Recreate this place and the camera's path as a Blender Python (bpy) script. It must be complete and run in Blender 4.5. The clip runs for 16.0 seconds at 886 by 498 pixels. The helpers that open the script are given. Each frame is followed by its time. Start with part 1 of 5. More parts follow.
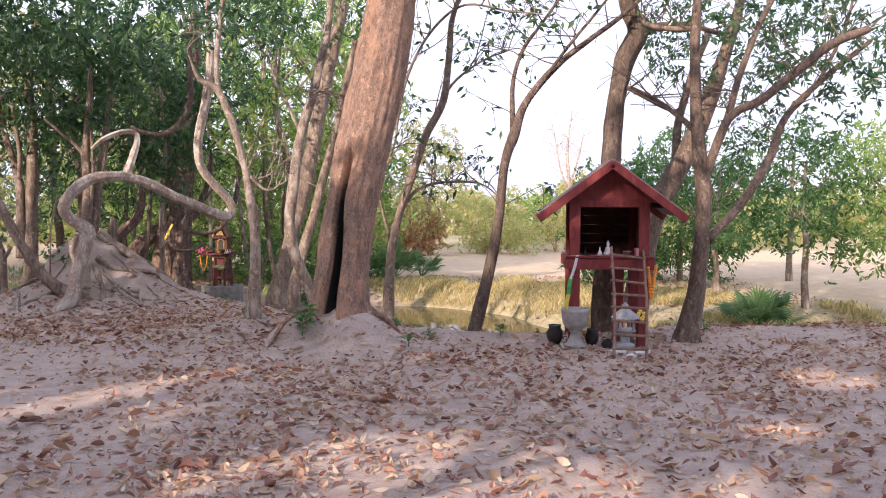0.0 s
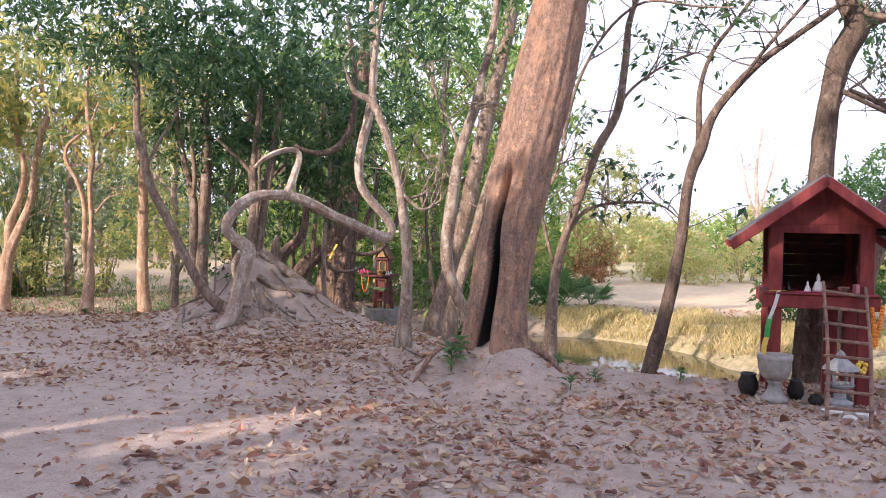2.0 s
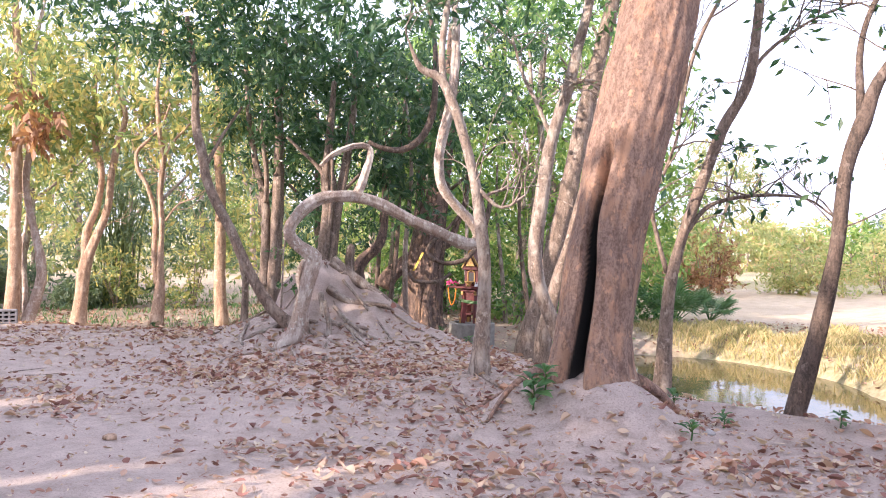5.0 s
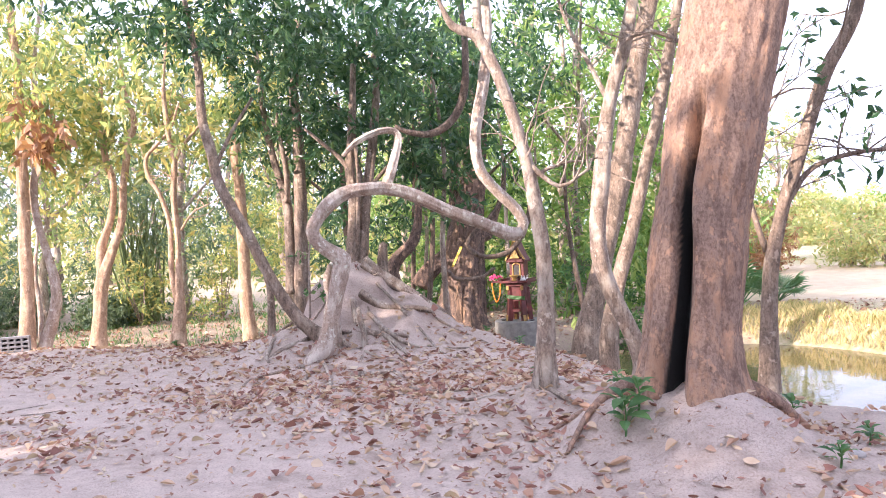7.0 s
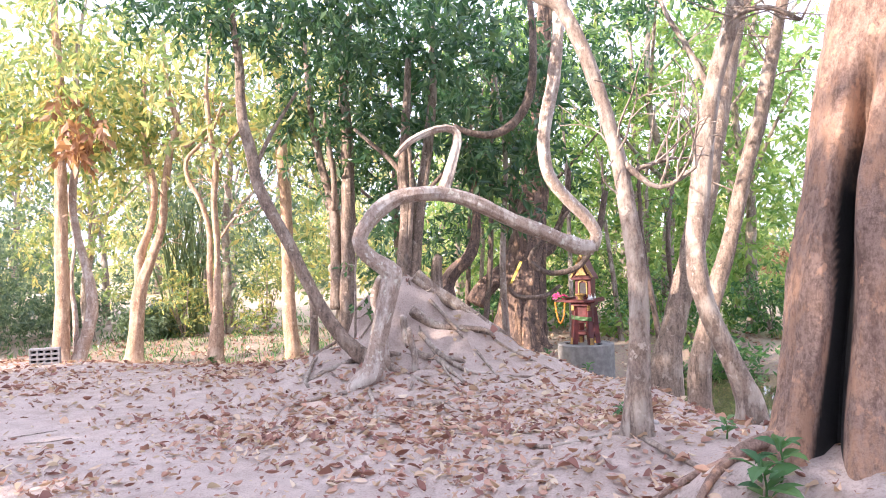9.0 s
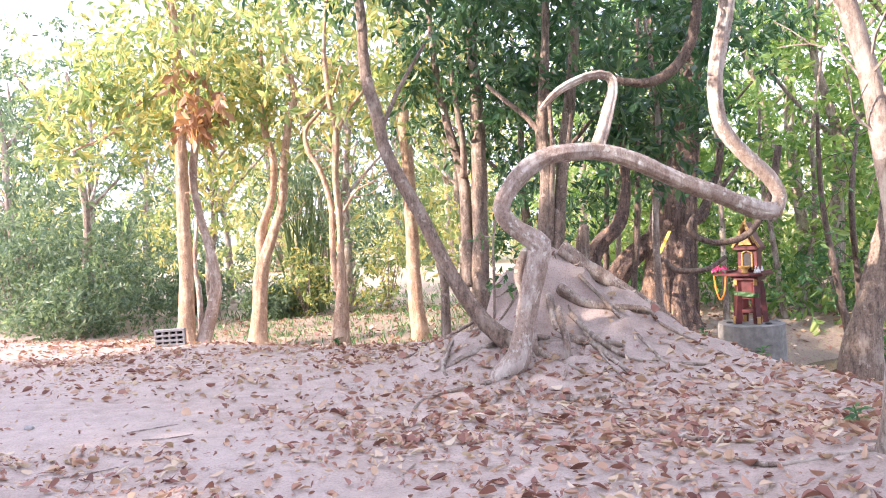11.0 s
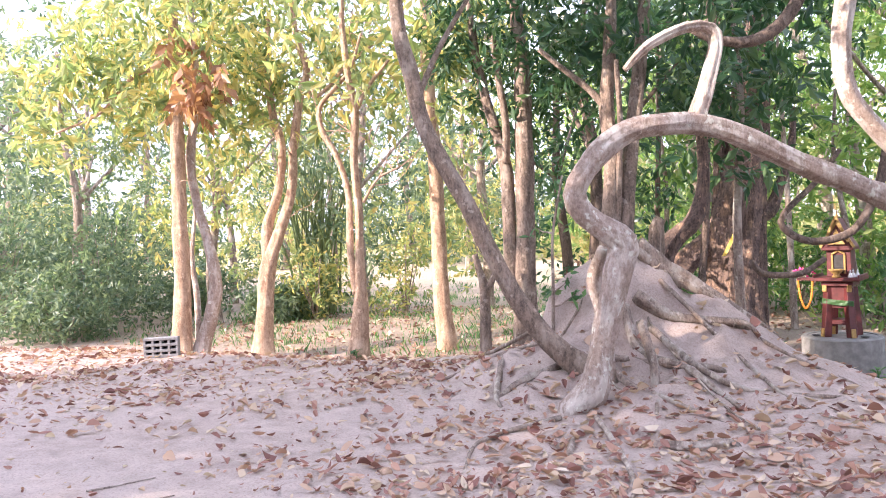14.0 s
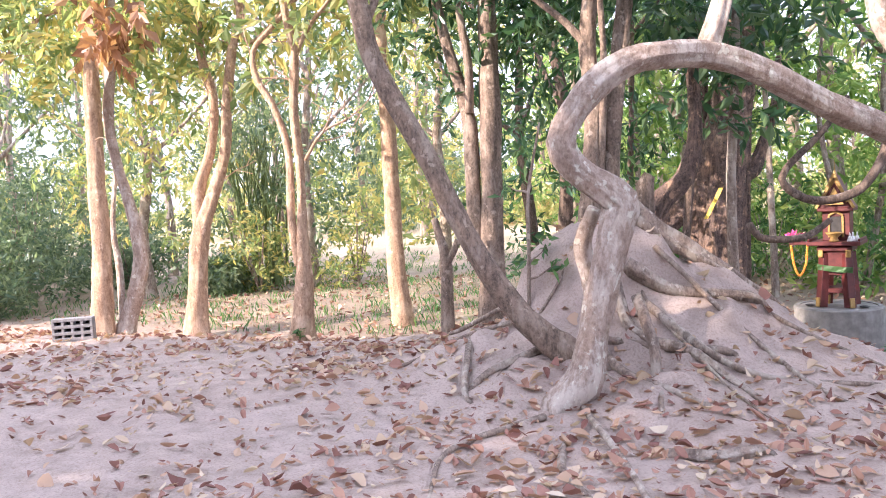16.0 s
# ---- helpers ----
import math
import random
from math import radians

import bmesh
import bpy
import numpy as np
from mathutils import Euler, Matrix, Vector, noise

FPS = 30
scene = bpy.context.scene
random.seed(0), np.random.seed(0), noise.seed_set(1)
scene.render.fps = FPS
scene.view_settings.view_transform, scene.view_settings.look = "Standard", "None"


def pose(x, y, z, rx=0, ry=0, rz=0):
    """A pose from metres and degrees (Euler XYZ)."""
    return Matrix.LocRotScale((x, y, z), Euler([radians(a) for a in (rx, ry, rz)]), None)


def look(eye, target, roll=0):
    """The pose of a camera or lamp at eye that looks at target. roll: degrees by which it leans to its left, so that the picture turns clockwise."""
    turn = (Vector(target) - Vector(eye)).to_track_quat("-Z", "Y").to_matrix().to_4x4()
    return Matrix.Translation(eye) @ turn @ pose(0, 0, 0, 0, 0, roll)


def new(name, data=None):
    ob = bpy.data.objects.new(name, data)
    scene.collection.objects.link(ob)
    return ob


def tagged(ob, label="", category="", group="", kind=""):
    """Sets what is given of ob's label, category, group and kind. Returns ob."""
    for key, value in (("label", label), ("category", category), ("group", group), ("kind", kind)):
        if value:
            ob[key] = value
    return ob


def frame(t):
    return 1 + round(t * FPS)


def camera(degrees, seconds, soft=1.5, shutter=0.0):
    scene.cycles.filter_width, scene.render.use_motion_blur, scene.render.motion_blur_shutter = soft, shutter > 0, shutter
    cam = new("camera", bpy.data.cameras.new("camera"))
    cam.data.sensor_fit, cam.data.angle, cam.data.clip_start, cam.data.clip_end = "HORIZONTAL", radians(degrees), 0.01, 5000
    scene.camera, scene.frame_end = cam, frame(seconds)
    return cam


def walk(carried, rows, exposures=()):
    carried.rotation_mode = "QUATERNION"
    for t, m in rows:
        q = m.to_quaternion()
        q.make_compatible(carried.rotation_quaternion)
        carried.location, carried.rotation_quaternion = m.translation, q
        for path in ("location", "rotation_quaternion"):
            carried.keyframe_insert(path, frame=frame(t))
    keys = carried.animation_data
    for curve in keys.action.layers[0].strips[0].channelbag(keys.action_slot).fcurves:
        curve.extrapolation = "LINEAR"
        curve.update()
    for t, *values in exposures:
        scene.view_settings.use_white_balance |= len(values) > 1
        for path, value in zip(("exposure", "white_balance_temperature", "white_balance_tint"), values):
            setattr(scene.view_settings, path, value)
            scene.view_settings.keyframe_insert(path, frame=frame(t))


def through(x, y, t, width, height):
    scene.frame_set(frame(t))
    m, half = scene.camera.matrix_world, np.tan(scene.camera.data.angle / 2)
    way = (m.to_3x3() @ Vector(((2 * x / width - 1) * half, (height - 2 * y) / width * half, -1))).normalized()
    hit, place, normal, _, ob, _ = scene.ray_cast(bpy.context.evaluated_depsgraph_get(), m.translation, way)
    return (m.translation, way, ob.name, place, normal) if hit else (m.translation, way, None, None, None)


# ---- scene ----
cam = camera(59.2, 16.0, 1.0)
METRES, EYE, TILT, LEAN, TURN = 9.0, 1.5, 0.0, 0.0, -2.9
ROWS = [
    (0.0, 0.0, 0.0, 0.0, 0.01, -3.06, -0.14),
    (0.5, 0.004, 0.0363, 0.0021, 0.31, -1.64, -0.81),
    (1.0, 0.0047, 0.0581, 0.0001, 2.56, -1.22, -0.74),
    (1.5, 0.0086, 0.0854, -0.0027, 7.3, -1.74, -0.98),
    (2.0, 0.0024, 0.1116, -0.0028, 12.56, -1.41, -1.03),
    (2.5, -0.0043, 0.1424, -0.0008, 13.85, -0.14, -1.13),
    (3.0, -0.0008, 0.1773, -0.0092, 13.76, -0.48, -0.48),
    (5.5, -0.0203, 0.3295, -0.0125, 23.51, -0.65, 0.02),
    (6.0, -0.048, 0.3634, -0.0149, 25.82, -0.67, 0.84),
    (6.5, -0.0615, 0.383, -0.0142, 23.94, -1.36, 2.76),
    (7.0, -0.0766, 0.4199, -0.0144, 22.74, -1.09, 3.08),
    (7.5, -0.0907, 0.4444, -0.0159, 23.98, -0.45, 3.37),
    (8.0, -0.1113, 0.4731, -0.0151, 24.46, -0.55, 3.48),
    (8.5, -0.126, 0.4964, -0.0163, 25.2, -0.22, 3.86),
    (9.0, -0.1387, 0.5274, -0.0179, 26.43, 0.18, 2.06),
    (9.5, -0.1571, 0.5495, -0.0221, 29.51, -0.97, 2.35),
    (12.0, -0.2786, 0.6505, -0.023, 35.86, -1.87, 3.13),
    (12.5, -0.2983, 0.6676, -0.0252, 36.63, -2.78, 3.64),
    (13.0, -0.3199, 0.6927, -0.0215, 37.26, -1.96, 4.07),
    (13.5, -0.3412, 0.7127, -0.0257, 37.36, -1.6, 3.8),
    (14.0, -0.3633, 0.7318, -0.0244, 34.99, -1.4, 2.82),
    (14.5, -0.3864, 0.7555, -0.0307, 33.19, -3.05, 3.07),
    (15.0, -0.4043, 0.7834, -0.0253, 33.42, -3.0, 3.24),
    (15.5, -0.4189, 0.8081, -0.0298, 32.93, -2.75, 3.75),
    (16.0, -0.435, 0.832, -0.0314, 31.58, -3.96, 3.17),
]
walk(cam, [(t, pose(0, 0, EYE, TILT, LEAN, TURN) @ pose(METRES * x, METRES * y, METRES * z, 90 + pitch, roll, yaw)) for t, x, y, z, yaw, pitch, roll in ROWS],
     [(0.0, 0.42, 5640, 20), (3.0, 0.72, 5520, 20), (5.5, 1.2, 5430, 20), (9.0, 1.6, 5400, 20), (12.0, 1.58, 5400, 20), (16.0, 1.55, 5380, 20)])

# ---- light ----
world = bpy.data.worlds.new("sky")
scene.world = world
world.use_nodes = True
SUN_EL, SUN_AZ = 24.0, 218.0            # degrees; azimuth clockwise from +y, low sun behind the walker's left shoulder
wn = world.node_tree
bg = wn.nodes["Background"]
sky = wn.nodes.new("ShaderNodeTexSky")
sky.sky_type, sky.sun_disc = "NISHITA", False
sky.sun_elevation, sky.sun_rotation = radians(SUN_EL), radians(SUN_AZ)
sky.air_density, sky.dust_density, sky.ozone_density = 1.0, 6.0, 1.0
pale = wn.nodes.new("ShaderNodeMixRGB")   # thin white dry-season haze over the whole sky
pale.inputs[0].default_value = 0.72
pale.inputs[2].default_value = (10.9, 10.6, 11.2, 1)
wn.links.new(sky.outputs[0], pale.inputs[1])
wn.links.new(pale.outputs[0], bg.inputs[0])
bg.inputs[1].default_value = 0.11
sun = new("sun", bpy.data.lights.new("sun", "SUN"))
sun.data.energy, sun.data.angle, sun.data.color = 5.0, radians(0.6), (1.0, 0.78, 0.54)
sun_from = Vector((math.sin(radians(SUN_AZ)) * math.cos(radians(SUN_EL)), math.cos(radians(SUN_AZ)) * math.cos(radians(SUN_EL)), math.sin(radians(SUN_EL))))
sun.matrix_world = look(sun_from * 60, (0, 0, 0))


# ---- materials ----
def material(name, rough=0.8, metal=0.0):
    m = bpy.data.materials.new(name)
    m.use_nodes = True
    b = m.node_tree.nodes["Principled BSDF"]
    b.inputs["Roughness"].default_value, b.inputs["Metallic"].default_value = rough, metal
    return m, m.node_tree, b


def ramp(nt, source, stops):
    r = nt.nodes.new("ShaderNodeValToRGB")
    while len(r.color_ramp.elements) < len(stops):
        r.color_ramp.elements.new(0.5)
    for e, (p, c) in zip(r.color_ramp.elements, stops):
        e.position, e.color = p, (*c, 1)
    nt.links.new(source, r.inputs[0])
    return r.outputs[0]


def tex(nt, scale, detail=6.0, stretch=(1, 1, 1), rough=0.6):
    c, mp, n = nt.nodes.new("ShaderNodeTexCoord"), nt.nodes.new("ShaderNodeMapping"), nt.nodes.new("ShaderNodeTexNoise")
    mp.inputs["Scale"].default_value = stretch
    n.inputs["Scale"].default_value, n.inputs["Detail"].default_value, n.inputs["Roughness"].default_value = scale, detail, rough
    nt.links.new(c.outputs["Object"], mp.inputs[0])
    nt.links.new(mp.outputs[0], n.inputs["Vector"])
    return n.outputs["Fac"]


def mixed(nt, fac, a, b, mode="MIX"):
    m = nt.nodes.new("ShaderNodeMixRGB")
    m.blend_type = mode
    for s, v in zip(m.inputs, (fac, a, b)):
        if hasattr(v, "is_output"):
            nt.links.new(v, s)
        elif isinstance(v, tuple):
            s.default_value = (*v, 1)
        else:
            s.default_value = v
    return m.outputs[0]


def bump(nt, b, height, strength, distance):
    n = nt.nodes.new("ShaderNodeBump")
    n.inputs["Strength"].default_value, n.inputs["Distance"].default_value = strength, distance
    nt.links.new(height, n.inputs["Height"])
    nt.links.new(n.outputs[0], b.inputs["Normal"])


def bark_mat(name, dark, light, patch, amount=0.5, stretch=0.25, relief=0.012):
    """Bark: stretched grain, larger patches of lichen or bare wood."""
    m, nt, b = material(name, 0.9)
    grain = mixed(nt, 0.45, tex(nt, 22, 8, (1, 1, stretch), 0.75), tex(nt, 55, 6, (1, 1, 0.7), 0.7))
    c = ramp(nt, grain, [(0.40, dark), (0.56, light)])
    blotch = ramp(nt, tex(nt, 7.0, 6, (1, 1, 0.45), 0.7), [(0.62 - 0.25 * amount, (0, 0, 0)), (0.72 - 0.2 * amount, (1, 1, 1))])
    c = mixed(nt, blotch, c, mixed(nt, 0.8, c, patch))
    worn = ramp(nt, tex(nt, 11, 7, (1, 1, 0.4), 0.75), [(0.36, (0.75, 0.75, 0.75)), (0.47, (0, 0, 0))])
    c = mixed(nt, worn, c, dark)
    spots = ramp(nt, tex(nt, 14, 4, (1, 1, 0.8)), [(0.60, (0, 0, 0)), (0.66, (0.7, 0.7, 0.7))])
    c = mixed(nt, spots, c, tuple(min(0.75, v * 1.25) for v in patch))
    nt.links.new(c, b.inputs["Base Color"])
    bump(nt, b, grain, 1.0, relief * 1.8)
    return m


def plain_mat(name, a, c, scale=12, rough=0.7, relief=0.003, stretch=(1, 1, 1), metal=0.0):
    m, nt, b = material(name, rough, metal)
    n = tex(nt, scale, 7, stretch)
    big = tex(nt, scale * 0.15, 3, stretch)
    col = mixed(nt, ramp(nt, n, [(0.35, (0, 0, 0)), (0.65, (1, 1, 1))]), a, c)
    col = mixed(nt, ramp(nt, big, [(0.4, (0.0, 0.0, 0.0)), (0.7, (0.35, 0.35, 0.35))]), col, tuple(v * 0.55 for v in a))
    nt.links.new(col, b.inputs["Base Color"])
    bump(nt, b, n, 0.6, relief)
    return m


def leaf_mat(name, stops, through=0.4, gloss=0.45):
    """Leaves: each its own shade, with light passing through the blade."""
    m, nt, b = material(name, gloss)
    g = nt.nodes.new("ShaderNodeNewGeometry")
    col = ramp(nt, g.outputs["Random Per Island"], stops)
    nt.links.new(col, b.inputs["Base Color"])
    t = nt.nodes.new("ShaderNodeBsdfTranslucent")
    warm = mixed(nt, 1.0, col, (1.45, 1.5, 0.95), "MULTIPLY")
    nt.links.new(warm, t.inputs["Color"])
    mx = nt.nodes.new("ShaderNodeMixShader")
    mx.inputs[0].default_value = through
    nt.links.new(b.outputs[0], mx.inputs[1])
    nt.links.new(t.outputs[0], mx.inputs[2])
    nt.links.new(mx.outputs[0], nt.nodes["Material Output"].inputs[0])
    return m


BARK_GREY = bark_mat("grey_bark", (0.12, 0.088, 0.068), (0.32, 0.245, 0.19), (0.47, 0.41, 0.34), 0.62)
BARK_PALE = bark_mat("pale_liana_bark", (0.25, 0.18, 0.14), (0.46, 0.36, 0.29), (0.66, 0.59, 0.51), 0.6, 0.9, 0.016)
BARK_DARK = bark_mat("dark_bark", (0.05, 0.037, 0.029), (0.17, 0.122, 0.092), (0.23, 0.18, 0.145), 0.3)
BARK_TAN = bark_mat("tan_bark", (0.24, 0.145, 0.09), (0.50, 0.34, 0.22), (0.60, 0.44, 0.31), 0.45, 0.3)
BARK_BROWN = bark_mat("brown_bark", (0.095, 0.07, 0.052), (0.29, 0.215, 0.16), (0.39, 0.32, 0.255), 0.4)
# brown bark darkened in colour for the shade on the trunks by the shrine
BARK_SHADE = bark_mat("shaded_brown_bark", (0.06, 0.043, 0.034), (0.19, 0.135, 0.10), (0.28, 0.21, 0.16), 0.35)
BARK_FIG = bark_mat("fig_bark", (0.05, 0.035, 0.03), (0.22, 0.15, 0.115), (0.42, 0.27, 0.17), 0.35, 0.12, 0.03)
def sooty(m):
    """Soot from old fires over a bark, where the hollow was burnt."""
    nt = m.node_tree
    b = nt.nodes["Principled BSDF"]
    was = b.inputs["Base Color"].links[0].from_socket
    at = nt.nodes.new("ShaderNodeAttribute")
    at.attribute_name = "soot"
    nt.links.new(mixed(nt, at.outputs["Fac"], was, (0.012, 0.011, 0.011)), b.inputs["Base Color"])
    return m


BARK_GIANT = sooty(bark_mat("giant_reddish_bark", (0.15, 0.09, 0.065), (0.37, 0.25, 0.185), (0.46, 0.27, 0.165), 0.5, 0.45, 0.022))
# near black, for the shade behind the ventilation block's slots
SLOT_SHADE = plain_mat("slot_shade_black", (0.006, 0.006, 0.006), (0.02, 0.017, 0.016), 30, 0.95)
LEAF_DARK = leaf_mat("dark_green_leaves", [(0.0, (0.03, 0.075, 0.04)), (0.55, (0.06, 0.125, 0.06)), (1.0, (0.13, 0.20, 0.09))], 0.42, 0.3)
LEAF_MID = leaf_mat("green_leaves", [(0.0, (0.045, 0.115, 0.045)), (0.6, (0.09, 0.185, 0.065)), (1.0, (0.17, 0.26, 0.09))], 0.45)
LEAF_BRIGHT = leaf_mat("bright_green_leaves", [(0.0, (0.12, 0.22, 0.06)), (0.6, (0.23, 0.34, 0.10)), (1.0, (0.38, 0.43, 0.15))], 0.45)
LEAF_YELLOW = leaf_mat("yellow_green_leaves", [(0.0, (0.14, 0.20, 0.09)), (0.45, (0.27, 0.32, 0.15)), (0.8, (0.46, 0.41, 0.17)), (1.0, (0.60, 0.48, 0.20))], 0.58)
LEAF_GREY = leaf_mat("grey_green_leaves", [(0.0, (0.08, 0.13, 0.085)), (0.6, (0.155, 0.21, 0.135)), (1.0, (0.27, 0.32, 0.19))], 0.4)
LEAF_DRY = leaf_mat("dry_russet_leaves", [(0.0, (0.22, 0.11, 0.065)), (0.6, (0.38, 0.21, 0.12)), (1.0, (0.50, 0.32, 0.19))], 0.35)
# yellow-green dry foliage, paled in its colour for the haze of distance
LEAF_FAR = leaf_mat("haze_paled_dry_leaves", [(0.0, (0.26, 0.32, 0.14)), (0.5, (0.40, 0.42, 0.18)), (0.85, (0.52, 0.46, 0.24)), (1.0, (0.55, 0.36, 0.24))], 0.45)
LITTER = leaf_mat("fallen_leaves", [(0.0, (0.15, 0.065, 0.05)), (0.2, (0.27, 0.13, 0.10)), (0.5, (0.40, 0.235, 0.165)), (0.8, (0.50, 0.36, 0.25)), (1.0, (0.60, 0.50, 0.38))], 0.15, 0.7)
STRAW = leaf_mat("dry_grass", [(0.0, (0.26, 0.27, 0.11)), (0.4, (0.48, 0.40, 0.20)), (1.0, (0.66, 0.53, 0.32))], 0.35, 0.8)
PALM = leaf_mat("palm_leaf", [(0.0, (0.06, 0.14, 0.06)), (1.0, (0.15, 0.26, 0.11))], 0.3, 0.4)
BAMBOO = leaf_mat("bamboo_cane", [(0.0, (0.07, 0.13, 0.05)), (1.0, (0.22, 0.26, 0.10))], 0.05, 0.5)
RED = plain_mat("red_painted_wood", (0.17, 0.022, 0.022), (0.27, 0.045, 0.042), 18, 0.6, 0.002, (1, 1, 0.3))
MAROON = plain_mat("maroon_glazed_cement", (0.07, 0.014, 0.014), (0.13, 0.028, 0.026), 14, 0.45, 0.001)
# darker than RED: back planks, right side planks and purlins
INNER = plain_mat("dark_red_brown_boards", (0.055, 0.022, 0.02), (0.11, 0.045, 0.04), 20, 0.85, 0.003, (0.3, 1, 1))
GREYWOOD = plain_mat("weathered_roof_sheet", (0.20, 0.18, 0.17), (0.36, 0.33, 0.31), 16, 0.85)
CEMENT = plain_mat("weathered_cement", (0.30, 0.28, 0.26), (0.46, 0.43, 0.40), 14, 0.9, 0.004)
# cement darkened in colour for the shade the ring stands in
RING = plain_mat("shaded_grey_cement", (0.19, 0.18, 0.165), (0.31, 0.295, 0.27), 12, 0.9, 0.004)
BLOCK = plain_mat("cement_block", (0.20, 0.19, 0.19), (0.31, 0.30, 0.295), 40, 0.95, 0.003)
LADDER = plain_mat("old_bare_wood", (0.17, 0.10, 0.075), (0.30, 0.19, 0.14), 20, 0.85, 0.003, (1, 1, 0.2))
GOLD = plain_mat("gold_paint", (0.30, 0.18, 0.05), (0.50, 0.33, 0.11), 30, 0.45, 0.002, metal=0.2)
WHITE = plain_mat("white_glaze", (0.72, 0.70, 0.67), (0.82, 0.80, 0.77), 20, 0.4, 0.001)
BLACK = plain_mat("black_clay", (0.012, 0.012, 0.012), (0.035, 0.03, 0.03), 20, 0.5)
PINK = plain_mat("pink_cloth", (0.62, 0.05, 0.22), (0.75, 0.12, 0.30), 20, 0.8)
ORANGE = plain_mat("orange_garland", (0.75, 0.22, 0.02), (0.85, 0.36, 0.05), 40, 0.8)
YELLOW = plain_mat("yellow_cloth", (0.70, 0.50, 0.06), (0.80, 0.62, 0.14), 20, 0.8)
GREEN = plain_mat("green_cloth", (0.05, 0.35, 0.08), (0.10, 0.45, 0.12), 20, 0.8)
TIN = plain_mat("grey_cement_lantern", (0.28, 0.28, 0.29), (0.40, 0.40, 0.41), 20, 0.8)


def ground_mat():
    m, nt, b = material("dry_earth", 0.95)
    fine, mid, big = tex(nt, 60, 8), tex(nt, 6, 8), tex(nt, 0.7, 5)
    col = ramp(nt, mid, [(0.3, (0.40, 0.315, 0.26)), (0.5, (0.52, 0.415, 0.35)), (0.7, (0.62, 0.505, 0.43))])
    col = mixed(nt, ramp(nt, big, [(0.42, (0, 0, 0)), (0.66, (0.8, 0.8, 0.8))]), col, mixed(nt, 0.5, col, (0.66, 0.555, 0.49)))
    col = mixed(nt, ramp(nt, fine, [(0.34, (0.5, 0.5, 0.5)), (0.52, (0, 0, 0))]), col, (0.30, 0.22, 0.175))
    grit = ramp(nt, tex(nt, 28, 8, (1, 1, 1), 0.8), [(0.57, (0, 0, 0)), (0.63, (0.7, 0.7, 0.7))])
    col = mixed(nt, grit, col, (0.36, 0.26, 0.205))
    pale = ramp(nt, tex(nt, 85, 3), [(0.60, (0, 0, 0)), (0.72, (0.3, 0.3, 0.3))])
    col = mixed(nt, pale, col, (0.68, 0.58, 0.50))
    at = nt.nodes.new("ShaderNodeAttribute")
    at.attribute_name = "cover"
    sp = nt.nodes.new("ShaderNodeSeparateColor")
    nt.links.new(at.outputs["Color"], sp.inputs[0])
    grass = ramp(nt, tex(nt, 9, 8), [(0.3, (0.26, 0.25, 0.11)), (0.5, (0.46, 0.39, 0.22)), (0.7, (0.60, 0.49, 0.32))])
    sand = ramp(nt, tex(nt, 3, 8), [(0.3, (0.60, 0.46, 0.29)), (0.7, (0.74, 0.59, 0.40))])
    litter = ramp(nt, tex(nt, 22, 8), [(0.35, (0.16, 0.10, 0.07)), (0.5, (0.30, 0.22, 0.16)), (0.66, (0.24, 0.25, 0.11))])
    col = mixed(nt, sp.outputs[0], col, grass)
    col = mixed(nt, sp.outputs[1], col, sand)
    col = mixed(nt, sp.outputs[2], col, litter)
    nt.links.new(col, b.inputs["Base Color"])
    crumb = tex(nt, 150, 4)
    bump(nt, b, mixed(nt, 0.35, mixed(nt, 0.5, mid, fine), crumb), 1.0, 0.05)
    return m


def water_mat():
    m, nt, b = material("pond_water", 0.04)
    b.inputs["Base Color"].default_value = (0.10, 0.085, 0.035, 1)
    b.inputs["IOR"].default_value = 1.33
    bump(nt, b, tex(nt, 2.5, 3), 0.15, 0.02)
    return m


# ---- building helpers ----
ORIGIN = {}


def mesh_of(name, verts, faces, mat, smooth=False):
    me = bpy.data.meshes.new(name)
    me.from_pydata([tuple(v) for v in verts] if not isinstance(verts, np.ndarray) else verts.tolist(), [], faces if isinstance(faces, list) else faces.tolist())
    me.materials.append(mat)
    if smooth:
        me.polygons.foreach_set("use_smooth", [True] * len(me.polygons))
    me.update()
    return me


def thing(name, place, label, category, group="", kind=""):
    e = tagged(new(name), label, category, group, kind)
    e.location = place
    e.empty_display_size = 0.1
    ORIGIN[e.name] = Vector(place)
    return e


def part(name, geometry, mat, parent, label="", smooth=False):
    """A mesh in world coordinates hung under a thing or a part."""
    verts, faces = geometry
    o = ORIGIN[parent.name]
    ob = new(name, mesh_of(name, np.asarray(verts, float) - np.array(o), faces, mat, smooth))
    ob.parent = parent
    ORIGIN[ob.name] = o
    return tagged(ob, label)


def solid(name, geometry, mat, label, category, group="", kind="", smooth=False, place=None):
    """A thing of one mesh."""
    verts, faces = geometry
    verts = np.asarray(verts, float)
    o = np.array(place) if place is not None else np.array((verts[:, 0].mean(), verts[:, 1].mean(), verts[:, 2].min()))
    ob = new(name, mesh_of(name, verts - o, faces, mat, smooth))
    ob.location = o
    ORIGIN[ob.name] = Vector(o)
    return tagged(ob, label, category, group, kind)


def join(*geometries):
    verts, faces, n = [], [], 0
    for v, f in geometries:
        verts.append(np.asarray(v, float))
        faces += [[i + n for i in q] for q in f]
        n += len(v)
    return np.concatenate(verts), faces


def moved(geometry, m):
    v = np.asarray(geometry[0], float)
    a = np.array(m)
    return v @ a[:3, :3].T + a[:3, 3], geometry[1]


